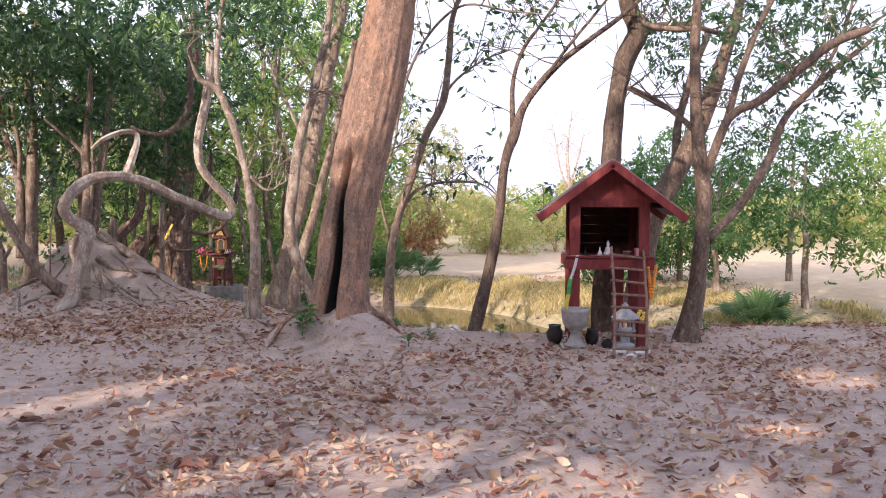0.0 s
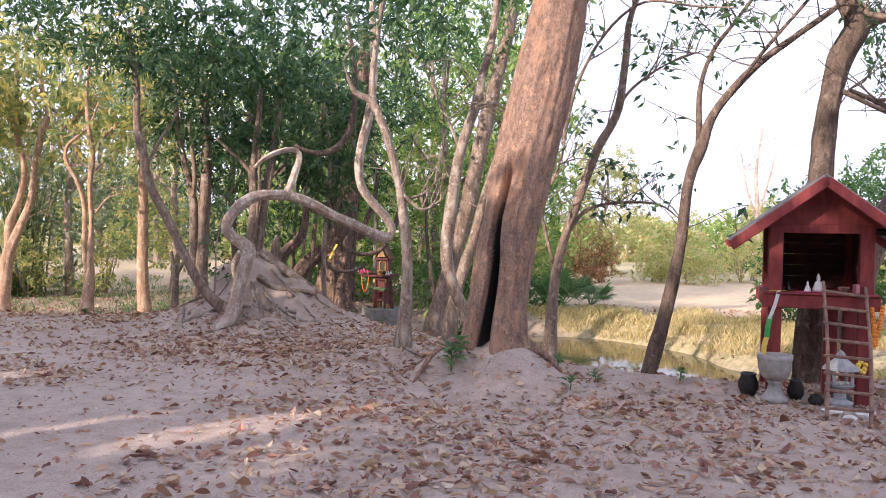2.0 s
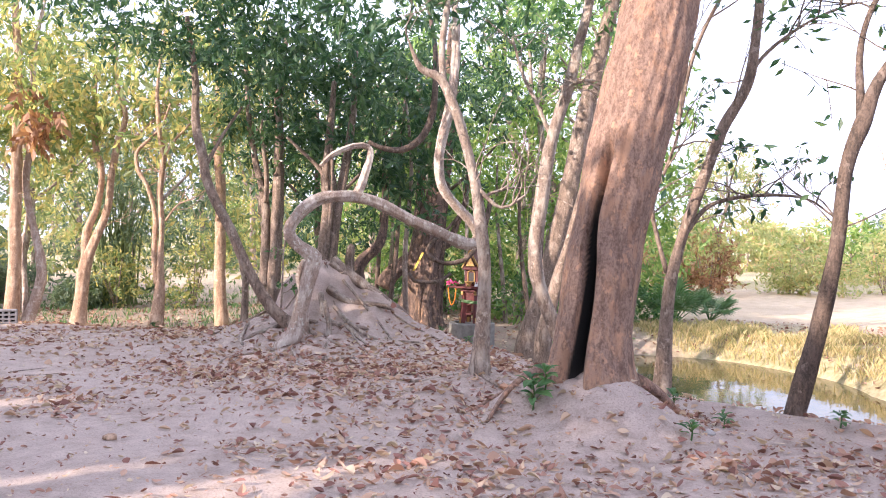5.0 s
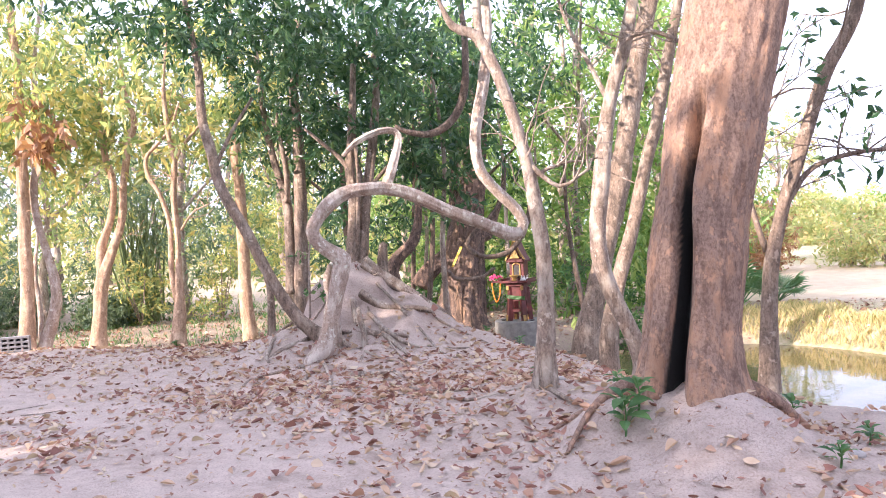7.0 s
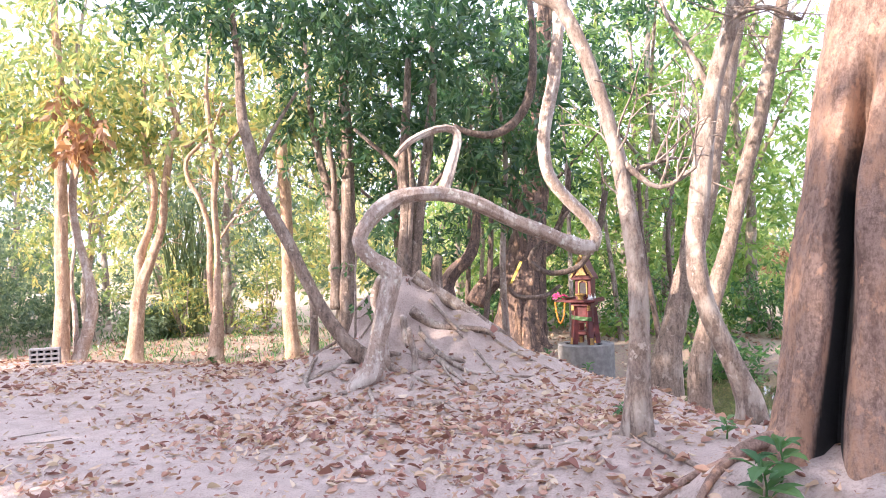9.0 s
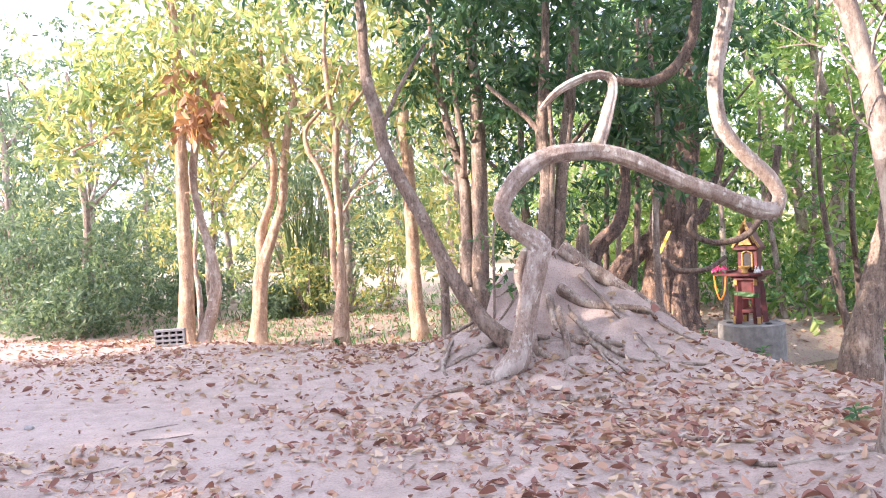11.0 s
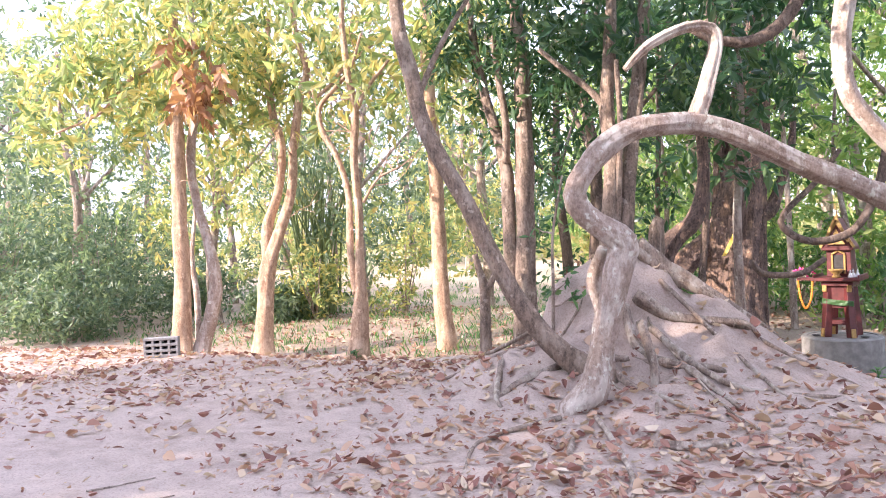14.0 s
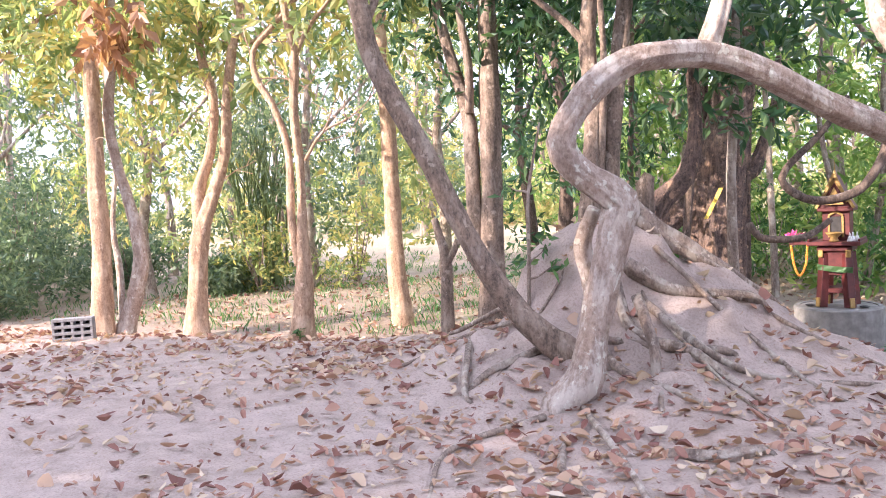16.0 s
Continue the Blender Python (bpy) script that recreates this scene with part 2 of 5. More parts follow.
def box(cx, cy, cz, sx, sy, sz, bevel=0.006):
    """A box with chamfered edges, centred at the place given."""
    b = min(bevel, sx / 3, sy / 3, sz / 3)
    bm = bmesh.new()
    bmesh.ops.create_cube(bm, size=1)
    bmesh.ops.scale(bm, vec=(sx, sy, sz), verts=bm.verts)
    bmesh.ops.bevel(bm, geom=bm.edges[:], offset=b, segments=1, affect="EDGES")
    bmesh.ops.translate(bm, vec=(cx, cy, cz), verts=bm.verts)
    bm.verts.index_update()
    out = np.array([v.co[:] for v in bm.verts]), [[v.index for v in f.verts] for f in bm.faces]
    bm.free()
    return out


def beam(a, b, w, h, bevel=0.005):
    """A squared timber from a to b."""
    a, b = Vector(a), Vector(b)
    m = Matrix.Translation((a + b) / 2) @ (b - a).to_track_quat("Z", "Y").to_matrix().to_4x4()
    return moved(box(0, 0, 0, w, h, (b - a).length, bevel), m)


def lathe(profile, cx, cy, sides=24, wobble=0.0):
    """A turned shape from (radius, z) rows."""
    v, f, n = [], [], len(profile)
    for k in range(sides):
        a = 2 * math.pi * k / sides
        for r, z in profile:
            q = r * (1 + wobble * noise.noise((math.cos(a) * 2, math.sin(a) * 2, z * 6)))
            v.append((cx + q * math.cos(a), cy + q * math.sin(a), z))
    for k in range(sides):
        for i in range(n - 1):
            p, q = k * n + i, ((k + 1) % sides) * n + i
            f.append([p, q, q + 1, p + 1])
    f.append([k * n + n - 1 for k in range(sides)])
    f.append([k * n for k in reversed(range(sides))])
    return np.array(v), f


def spline(points, step=0.07):
    """Catmull-Rom through (x, y, z, r) rows."""
    p = np.array(points, float)
    p = np.vstack([2 * p[0] - p[1], p, 2 * p[-1] - p[-2]])
    out = []
    for i in range(1, len(p) - 2):
        n = max(2, int(np.linalg.norm(p[i + 1, :3] - p[i, :3]) / step))
        t = np.linspace(0, 1, n, endpoint=False)[:, None]
        a, b, c, d = p[i - 1:i + 3]
        out.append(0.5 * (2 * b + (c - a) * t + (2 * a - 5 * b + 4 * c - d) * t ** 2 + (3 * b - a - 3 * c + d) * t ** 3))
    out.append(p[-2][None])
    q = np.concatenate(out)
    q[:, 3] = np.maximum(q[:, 3], 0.004)
    return q


def tube(points, sides=14, rough=0.12, flare=0.0, flute=0.0, groove=None, seed=0.0, step=0.07):
    """A limb swept along points; rough: lumps, flare: widening root foot, flute: lengthwise ribs, groove: a hollow slit (angle, width, depth, z0, z1)."""
    q = spline(points, step)
    c, r = q[:, :3], q[:, 3]
    tang = np.gradient(c, axis=0)
    tang /= np.linalg.norm(tang, axis=1)[:, None]
    ref = np.array((1.0, 0, 0)) if abs(tang[0, 0]) < 0.8 else np.array((0, 1.0, 0))
    v = []
    for i in range(len(c)):
        e1 = ref - tang[i] * ref.dot(tang[i])
        e1 /= np.linalg.norm(e1)
        ref = e1
        e2 = np.cross(tang[i], e1)
        h = c[i, 2] - c[0, 2]
        for k in range(sides):
            a = 2 * math.pi * k / sides
            if groove:
                a = groove[0] + (a - math.pi) - 0.85 * math.sin(a - math.pi)
            ca, sa = math.cos(a), math.sin(a)
            g = 1 + rough * noise.noise((ca * 1.3 + seed, sa * 1.3, i * step * 2.2)) + 0.5 * rough * noise.noise((ca * 4 + seed, sa * 4, i * step * 5)) + 0.3 * rough * noise.noise((ca * 9 + seed, sa * 9, i * step * 9))
            if flute:
                g += flute * noise.noise((ca * 4.5 + seed, sa * 4.5 + 9, i * step * 0.45))
            if flare:
                g += flare * math.exp(-max(h, 0) / 0.22) * (0.6 + 0.9 * max(0, math.sin(a * 4 + seed * 3 + noise.noise((seed, a, 0)) * 2)))
            if groove:
                ang, wid, deep, z0, z1 = groove
                u = (c[i, 2] - z0) / (z1 - z0)
                if -0.05 < u < 1:
                    w = wid * (1.1 - 0.6 * u) * (1 + 0.3 * noise.noise((u * 4, 3.1, seed)))
                    d = (a - ang - 0.10 * math.sin(u * 5) - 0.2 * noise.noise((u * 2.5, 7, seed)) + math.pi) % (2 * math.pi) - math.pi
                    g -= deep * (1 - smooth(0.25, 1.0, abs(d) / w)) * min(1, (1 - u) * 4)
                    if -5 * w < d < 0 and u > 0:
                        g -= 0.10 * min(1, (1 - u) * 6) * (1 + d / (5 * w)) * smooth(0, w, -d)
            v.append(c[i] + (e1 * ca + e2 * sa) * r[i] * g)
    f = [[i * sides + k, i * sides + (k + 1) % sides, (i + 1) * sides + (k + 1) % sides, (i + 1) * sides + k] for i in range(len(c) - 1) for k in range(sides)]
    f.append(list(range(sides))[::-1])
    f.append([(len(c) - 1) * sides + k for k in range(sides)])
    return np.array(v), f


DENSE = 2.0


def leaves(clumps, per, size, spread, droop=0.6, seed=1, slim=0.38):
    """Leaf blades round clump centres, set in pairs along drooping shoots: folded rhombs of two triangles."""
    rng = np.random.default_rng(seed)
    clumps = np.asarray(clumps, float)
    if per > 8:
        row = 8
        shoots = np.repeat(clumps, max(1, round(per * DENSE / row)), axis=0)
        m = len(shoots)
        off = rng.normal(size=(m, 3)) * spread * 0.85
        off[:, 2] *= 0.8
        a = rng.normal(size=(m, 3))
        a[:, 2] = a[:, 2] * 0.5 - droop * 0.6
        a /= np.linalg.norm(a, axis=1)[:, None]
        b = np.cross(a, rng.normal(size=(m, 3)))
        b /= np.linalg.norm(b, axis=1)[:, None]
        k = np.tile(np.arange(row), m)
        base, a, b = np.repeat(shoots + off, row, 0), np.repeat(a, row, 0), np.repeat(b, row, 0)
        n = len(base)
        along = (k // 2 * 0.42 + 0.2 * (k % 2)) * size
        c = base + a * along[:, None]
        c[:, 2] -= 0.22 * along ** 2 / size
        side = np.where(k % 2 == 0, 1.0, -1.0)[:, None]
        d = a * 0.55 + b * side * rng.uniform(0.5, 1.0, n)[:, None] + rng.normal(size=(n, 3)) * 0.28
        d[:, 2] -= droop * 0.55
    else:
        c = np.repeat(clumps, per, axis=0)
        n = len(c)
        off = rng.normal(size=(n, 3)) * spread * 0.8
        off[:, 2] *= 0.75
        c = c + off
        d = rng.normal(size=(n, 3))
        d[:, 2] = d[:, 2] * 0.6 - droop
    d /= np.linalg.norm(d, axis=1)[:, None]
    s = np.cross(d, rng.normal(size=(n, 3)))
    s /= np.linalg.norm(s, axis=1)[:, None]
    up = np.cross(s, d)
    ln = size * rng.uniform(0.65, 1.3, n)[:, None]
    mid = c + d * ln * 0.45
    v = np.stack([c, mid + s * ln * slim * 0.5 + up * ln * 0.08, c + d * ln, mid - s * ln * slim * 0.5 + up * ln * 0.08], 1).reshape(-1, 3)
    k = np.arange(n)[:, None] * 4
    return v, np.concatenate([k + [0, 1, 2], k + [0, 2, 3]]).tolist()


BLADE = ((0.0, 0.0), (0.22, 0.75), (0.5, 1.0), (0.78, 0.62), (1.0, 0.0))


def blade(base, d, s, up, ln, wd, fold, curl):
    """One ovate leaf with a midrib: vertices and faces."""
    v = []
    for t, w_ in BLADE:
        p = base + d * ln * (t - 0.5) + up * ln * curl * (2 * t - 1) ** 2
        if w_ == 0:
            v.append(p)
        else:
            e = up * wd * w_ * fold
            v += [p + s * wd * w_ + e, p, p - s * wd * w_ + e]
    return v, [[0, 2, 1], [0, 3, 2], [1, 2, 5, 4], [2, 3, 6, 5], [4, 5, 8, 7], [5, 6, 9, 8], [7, 8, 10], [8, 9, 10]]


def blob(place, radii, count, seed, hollow=0.35):
    """Uneven clump centres in an ellipsoid, thinned by noise so that gaps stay."""
    rng = np.random.default_rng(seed)
    out = []
    while len(out) < count:
        p = rng.uniform(-1, 1, 3)
        r = np.linalg.norm(p)
        if hollow < r < 1 and noise.noise(Vector(p * 2.3) + Vector((seed * 1.7, 0, 0))) > -0.12 - 0.2 * rng.random():
            out.append(np.array(place) + p * radii)
    return np.array(out)


def twigs(points, count, length, seed, thick=0.010, up=0.3):
    """Bare forked twigs along a limb, joined into one mesh."""
    rng = np.random.default_rng(seed)
    q = spline(points, 0.1)
    out, tips = [], []
    for _ in range(count):
        p = q[int(len(q) * rng.uniform(0.3, 0.999))][:3]
        d = rng.normal(size=3)
        d[2] = abs(d[2]) * 0.6 + up
        d /= np.linalg.norm(d)
        ln = length * rng.uniform(0.5, 1.2)
        rows = [(*p, thick)]
        for k in range(1, 5):
            d = d + rng.normal(size=3) * 0.22
            d /= np.linalg.norm(d)
            p = p + d * ln / 4
            rows.append((*p, thick * (1 - k * 0.2)))
            if k in (2, 3):
                e = d + rng.normal(size=3) * 0.7
                e /= np.linalg.norm(e)
                out.append(tube([(*p, thick * 0.5), (*(p + e * ln * 0.2), thick * 0.35), (*(p + e * ln * 0.4 + [0, 0, -0.02]), thick * 0.2)], 3, 0, step=0.3))
                tips.append(p + e * ln * 0.4)
        out.append(tube(rows, 4, 0, step=0.2))
        tips.append(p)
    return join(*out), np.array(tips)


def tree(limbs, mat, label, crown=(), leaf=None, per=14, size=0.13, spread=0.22, flare=0.5, rough=0.17, flute=0.08, sides=22, seed=1, bare=0, bare_length=0.7, name="tree", group="", droop=0.6, thin=False):
    """A tree from limbs of (x, y, z, r) rows; the first is its trunk. crown: (place, radii, clumps)."""
    base = limbs[0][0]
    e = thing(name, base[:3], label, "tree", group)
    low = dict(enumerate(limbs))
    for i, rows in low.items():
        rows = list(rows)
        if i == 0 and name == "tree":
            x, y, z, r = rows[0]
            rows.insert(0, (x, y, min(z, height(x, y)) - 0.12, r * 1.05))
        part("trunk" if i == 0 else "limb", tube(rows, sides if i == 0 else max(8, sides - 6), rough, flare if i == 0 else 0, flute, None, seed + i), mat, e, smooth=True)
    tips = []
    if bare:
        ts = [twigs(rows, bare, bare_length, seed * 7 + i) for i, rows in enumerate(limbs)]
        tagged(part("twig_spray", join(*[t[0] for t in ts]), mat, e), kind="stuff")
        tips = np.concatenate([t[1] for t in ts])
    if leaf and len(tips) and not crown:
        part("crown", leaves(tips, 3, size, 0.05, droop, seed), leaf, e, "sparse hanging leaves")
    if crown and leaf:
        cl = np.concatenate([blob(p, r, n, seed * 11 + k) for k, (p, r, n) in enumerate(crown)])
        g = leaves(cl, per, size, spread, droop, seed)
        part("crown", open_to_sun(g) if thin else g, leaf, e, "uneven leafy crown with gaps")
    return e


# ---- ground ----
def smooth(a, b, x):
    t = min(1, max(0, (x - a) / (b - a)))
    return t * t * (3 - 2 * t)


def hump(x, y, cx, cy, r, h):
    return h * math.exp(-((x - cx) ** 2 + (y - cy) ** 2) / (r * r))


def pond(x, y):
    """How far inside the pond's hollow a place lies, 0 to 1."""
    u, n = -0.61 * (x - 0.9) + 0.79 * (y - 15.2), -0.79 * (x - 0.9) - 0.61 * (y - 15.2)
    return 1 - smooth(0.45, 1.15, math.hypot((u - 0.2) / 5.2, (n - 0.7) / 3.1) + 0.10 * noise.noise((x * 0.5, y * 0.5, 2)))


def height(x, y):
    z = -0.014 * min(max(y, -6), 9)
    z += 0.045 * noise.noise((x * 0.5, y * 0.5, 0)) * smooth(2, 6, abs(y) + 3) + 0.026 * noise.noise((x * 2.1, y * 2.1, 5)) + 0.017 * noise.noise((x * 7, y * 7, 9))
    z += hump(x, y, -0.66, 9.1, 0.62, 0.40) + hump(x, y, -0.45, 8.75, 0.42, 0.12) + hump(x, y, -1.9, 10.2, 0.9, 0.20) + hump(x, y, -1.28, 8.92, 0.30, 0.22)
    core = math.hypot((x + 5.42) / 0.46, (y - 13.35) / 0.42) * (1 + 0.45 * noise.noise((x * 3.2, y * 3.2, 21)))
    z += hump(x, y, -5.15, 13.4, 1.15, 0.42) + 0.62 * math.exp(-core ** 3.2) + hump(x, y, -4.7, 13.6, 0.5, 0.26) + hump(x, y, -4.5, 13.9, 0.7, 0.16) + hump(x, y, -5.9, 12.9, 0.8, 0.12)
    z += (0.13 * noise.noise((x * 2.8, y * 2.8, 3)) + 0.09 * noise.noise((x * 7, y * 7, 6)) + 0.035 * noise.noise((x * 17, y * 17, 7))) * hump(x, y, -5, 13.3, 1.7, 1.0)
    z += (0.10 * noise.noise((x * 3.1, y * 3.1, 13)) + 0.04 * noise.noise((x * 9, y * 9, 16))) * hump(x, y, -0.8, 9.1, 1.0, 1.0)
    mid = smooth(14.5, 16.5, y) * smooth(-7.5, -6, x)
    z -= 0.33 * mid
    left = smooth(13.0, 15.3, y - 0.15 * (x + 11)) * (1 - smooth(24, 29, y)) * (1 - smooth(-8.2, -6.6, x))
    z -= 0.36 * left
    right = smooth(10.3, 12.5, y) * (1 - smooth(13.5, 17, y)) * smooth(2.6, 4.2, x)
    z -= 0.55 * right
    z -= 1.15 * pond(x, y)
    return z


def axis(lo, hi, step, far):
    core = np.arange(lo, hi + step / 2, step)
    grow, s, p = [], step, hi
    while p < far:
        s *= 1.16
        p += s
        grow.append(p)
    down = [lo - (g - hi) for g in grow]
    return np.concatenate([down[::-1], core, grow])


gx, gy = axis(-13, 6, 0.065, 700), axis(1.5, 17, 0.065, 700)
gv = [(x, y, height(x, y)) for y in gy for x in gx]
w = len(gx)
gf = [[j * w + i, j * w + i + 1, (j + 1) * w + i + 1, (j + 1) * w + i] for j in range(len(gy) - 1) for i in range(w - 1)]
ground = new("ground", mesh_of("ground", np.array(gv), gf, ground_mat(), True))
tagged(ground, "dry pinkish earth strewn with leaves, sloping to grass", "ground", kind="structure")
cover = ground.data.color_attributes.new("cover", "FLOAT_COLOR", "POINT")
zone = []
for x, y, z in gv:
    nz = 0.8 * noise.noise((x * 0.35, y * 0.35, 4))
    bank = -0.79 * (x - 0.9) - 0.61 * (y - 15.2)
    g = smooth(0.6, 1.6, -bank + nz) * (1 - smooth(20, 22, y + nz * 2))
    g = max(g, 0.7 * smooth(15.5, 17.5, y + nz * 2) * (1 - smooth(25, 27, y)) * (1 - smooth(-7.5, -6, x)) * smooth(-0.3, 0.4, noise.noise((x * 0.8, y * 0.8, 8))))
    s = smooth(20.5, 22.5, y + nz * 2 + 1.0 * max(0, x - 3.2)) if x > -3 else smooth(25, 27, y + nz)
    g = max(g, smooth(30, 34, y)) if y > 30 else g
    s = s * (1 - smooth(33, 36, y))
    far = max(smooth(40, 60, abs(x)), smooth(6, 14, -y))
    g = max(g, far)
    b = 0.75 * smooth(14.6, 16.2, y) * (1 - g) * (1 - s)
    zone += [g * (1 - s), s, b, 1]
cover.data.foreach_set("color", zone)

water = solid("water", (np.array([(-7, 8, -0.86), (9, 8, -0.86), (9, 22, -0.86), (-7, 22, -0.86)]), [[0, 1, 2, 3]]), water_mat(), "still brown pond water below the bank", "water", kind="structure")


# ---- limbs of the trees near the path: x, y, z, radius ----
BIG = [
    [(-0.76, 9.19, 0.14, 0.403), (-0.75, 9.2, 0.44, 0.334), (-0.73, 9.22, 0.74, 0.309), (-0.66, 9.25, 1.26, 0.309), (-0.53, 9.31, 1.97, 0.309), (-0.39, 9.38, 2.63, 0.322), (-0.26, 9.44, 3.26, 0.309), (-0.09, 9.52, 4.38, 0.281), (0.12, 9.62, 5.79, 0.206)],
    [(-0.23, 9.45, 3.56, 0.15), (0.26, 9.9, 4.5, 0.118), (0.91, 10.4, 5.41, 0.092)],
    [(-0.18, 9.48, 3.93, 0.15), (-0.46, 9.15, 4.63, 0.108), (-0.82, 8.82, 5.14, 0.077)],
]
LEANB = [
    [(0.92, 10.18, -0.2, 0.119), (1.14, 10.22, 0.74, 0.112), (1.26, 10.25, 1.41, 0.093), (1.33, 10.28, 2.08, 0.086), (1.46, 10.3, 2.47, 0.104), (1.61, 10.31, 2.88, 0.071), (2.02, 10.32, 3.37, 0.06), (2.46, 10.31, 3.72, 0.052), (2.95, 10.31, 4.09, 0.045), (3.54, 10.31, 4.69, 0.034)],
    [(1.44, 10.3, 2.51, 0.06), (1.46, 10.49, 3.14, 0.042), (1.61, 10.62, 3.62, 0.034), (1.9, 10.73, 4.03, 0.031), (2.32, 10.89, 4.61, 0.024)],
    [(1.72, 10.31, 3.01, 0.034), (2.09, 10.15, 3.53, 0.029), (2.42, 10.01, 3.94, 0.025), (2.68, 9.89, 4.27, 0.018)],
]
THINR = [
    [(-0.22, 10.57, -0.07, 0.108), (-0.17, 10.62, 0.86, 0.073), (-0.07, 10.64, 1.36, 0.069), (0.12, 10.66, 1.94, 0.069), (0.31, 10.68, 2.48, 0.069), (0.54, 10.69, 2.94, 0.062), (0.62, 10.72, 3.55, 0.054), (0.67, 10.75, 4.09, 0.046), (0.93, 10.77, 4.78, 0.035)],
    [(-0.02, 10.64, 1.48, 0.035), (0.2, 10.73, 1.75, 0.027), (0.59, 10.81, 1.85, 0.023), (1.07, 10.89, 1.83, 0.016), (1.35, 10.92, 1.64, 0.012)],
    [(-0.19, 10.63, 1.09, 0.031), (-0.29, 10.56, 1.48, 0.027), (-0.32, 10.5, 1.78, 0.023), (-0.11, 10.37, 2.37, 0.019), (-0.07, 10.26, 2.87, 0.015)],
    [(0.47, 10.69, 2.78, 0.031), (0.67, 10.81, 3.19, 0.023), (1.07, 10.92, 3.52, 0.016), (1.47, 11.01, 3.7, 0.012)],
    [(-0.11, 10.71, 2.55, 0.031), (0.04, 10.56, 3.21, 0.026), (0.34, 10.4, 3.78, 0.022), (0.78, 10.26, 4.12, 0.018), (1.35, 10.15, 4.03, 0.015), (1.78, 10.05, 3.97, 0.011)],
]
DARKC = [
    [(2.73, 10.35, -0.37, 0.207), (2.76, 10.41, 0.64, 0.176), (2.8, 10.48, 2.02, 0.134), (2.86, 10.52, 2.78, 0.122), (2.99, 10.55, 3.47, 0.13), (3.16, 10.56, 3.87, 0.138), (3.04, 10.59, 4.24, 0.115), (2.95, 10.63, 4.92, 0.1), (2.8, 10.69, 5.99, 0.077)],
    [(3.18, 10.56, 3.85, 0.069), (3.47, 10.62, 3.97, 0.054), (3.93, 10.7, 4.01, 0.043), (4.44, 10.78, 3.91, 0.028)],
    [(2.89, 10.54, 3.17, 0.034), (3.05, 10.48, 3.1, 0.03), (3.29, 10.38, 2.94, 0.023), (3.6, 10.26, 2.78, 0.019), (3.74, 10.24, 2.98, 0.011)],
]
FORKD = [
    [(3.5, 9.42, -0.1, 0.157), (3.62, 9.45, 0.49, 0.116), (3.7, 9.48, 1.3, 0.1), (3.71, 9.51, 1.74, 0.103), (3.62, 9.54, 2.59, 0.083), (3.59, 9.57, 3.47, 0.069), (3.63, 9.6, 4.28, 0.052)],
    [(3.76, 9.45, 1.1, 0.055), (4.23, 9.56, 1.58, 0.059), (4.62, 9.67, 2.14, 0.056), (4.85, 9.78, 2.64, 0.05), (5.38, 9.89, 3.15, 0.043), (6.08, 10.0, 3.68, 0.033)],
    [(3.69, 9.5, 1.81, 0.062), (3.96, 9.4, 2.58, 0.058), (4.32, 9.3, 2.81, 0.057), (4.73, 9.2, 3.16, 0.06), (5.06, 9.1, 3.44, 0.059), (5.45, 9.0, 3.6, 0.049)],
    [(3.72, 9.5, 1.91, 0.052), (3.98, 9.6, 2.46, 0.049), (4.22, 9.7, 3.17, 0.046), (4.53, 9.8, 3.88, 0.039), (4.85, 9.9, 4.4, 0.032)],
    [(3.62, 9.55, 2.45, 0.048), (3.4, 9.63, 2.66, 0.035), (3.18, 9.72, 2.84, 0.032), (2.86, 9.8, 3.02, 0.021)],
    [(4.88, 9.8, 2.67, 0.036), (5.34, 9.93, 3.12, 0.029), (5.76, 10.07, 3.83, 0.022), (5.97, 10.2, 4.37, 0.015)],
    [(3.61, 9.6, 3.71, 0.042), (3.34, 9.83, 3.76, 0.039), (3.13, 10.07, 3.87, 0.033), (3.13, 10.3, 4.04, 0.03)],
]
LEANE = [
    [(3.56, 11.93, -0.51, 0.203), (3.76, 12, 0.87, 0.177), (3.98, 12.02, 1.57, 0.168), (4.33, 12.04, 2.19, 0.159), (4.64, 12.06, 2.85, 0.141), (4.95, 12.09, 3.69, 0.106), (5.17, 12.11, 4.4, 0.079), (5.36, 12.15, 5.19, 0.062)],
    [(4.24, 12.04, 2.1, 0.071), (4.35, 12.25, 2.83, 0.063), (4.65, 12.48, 3.67, 0.055), (4.98, 12.67, 4.34, 0.046)],
]
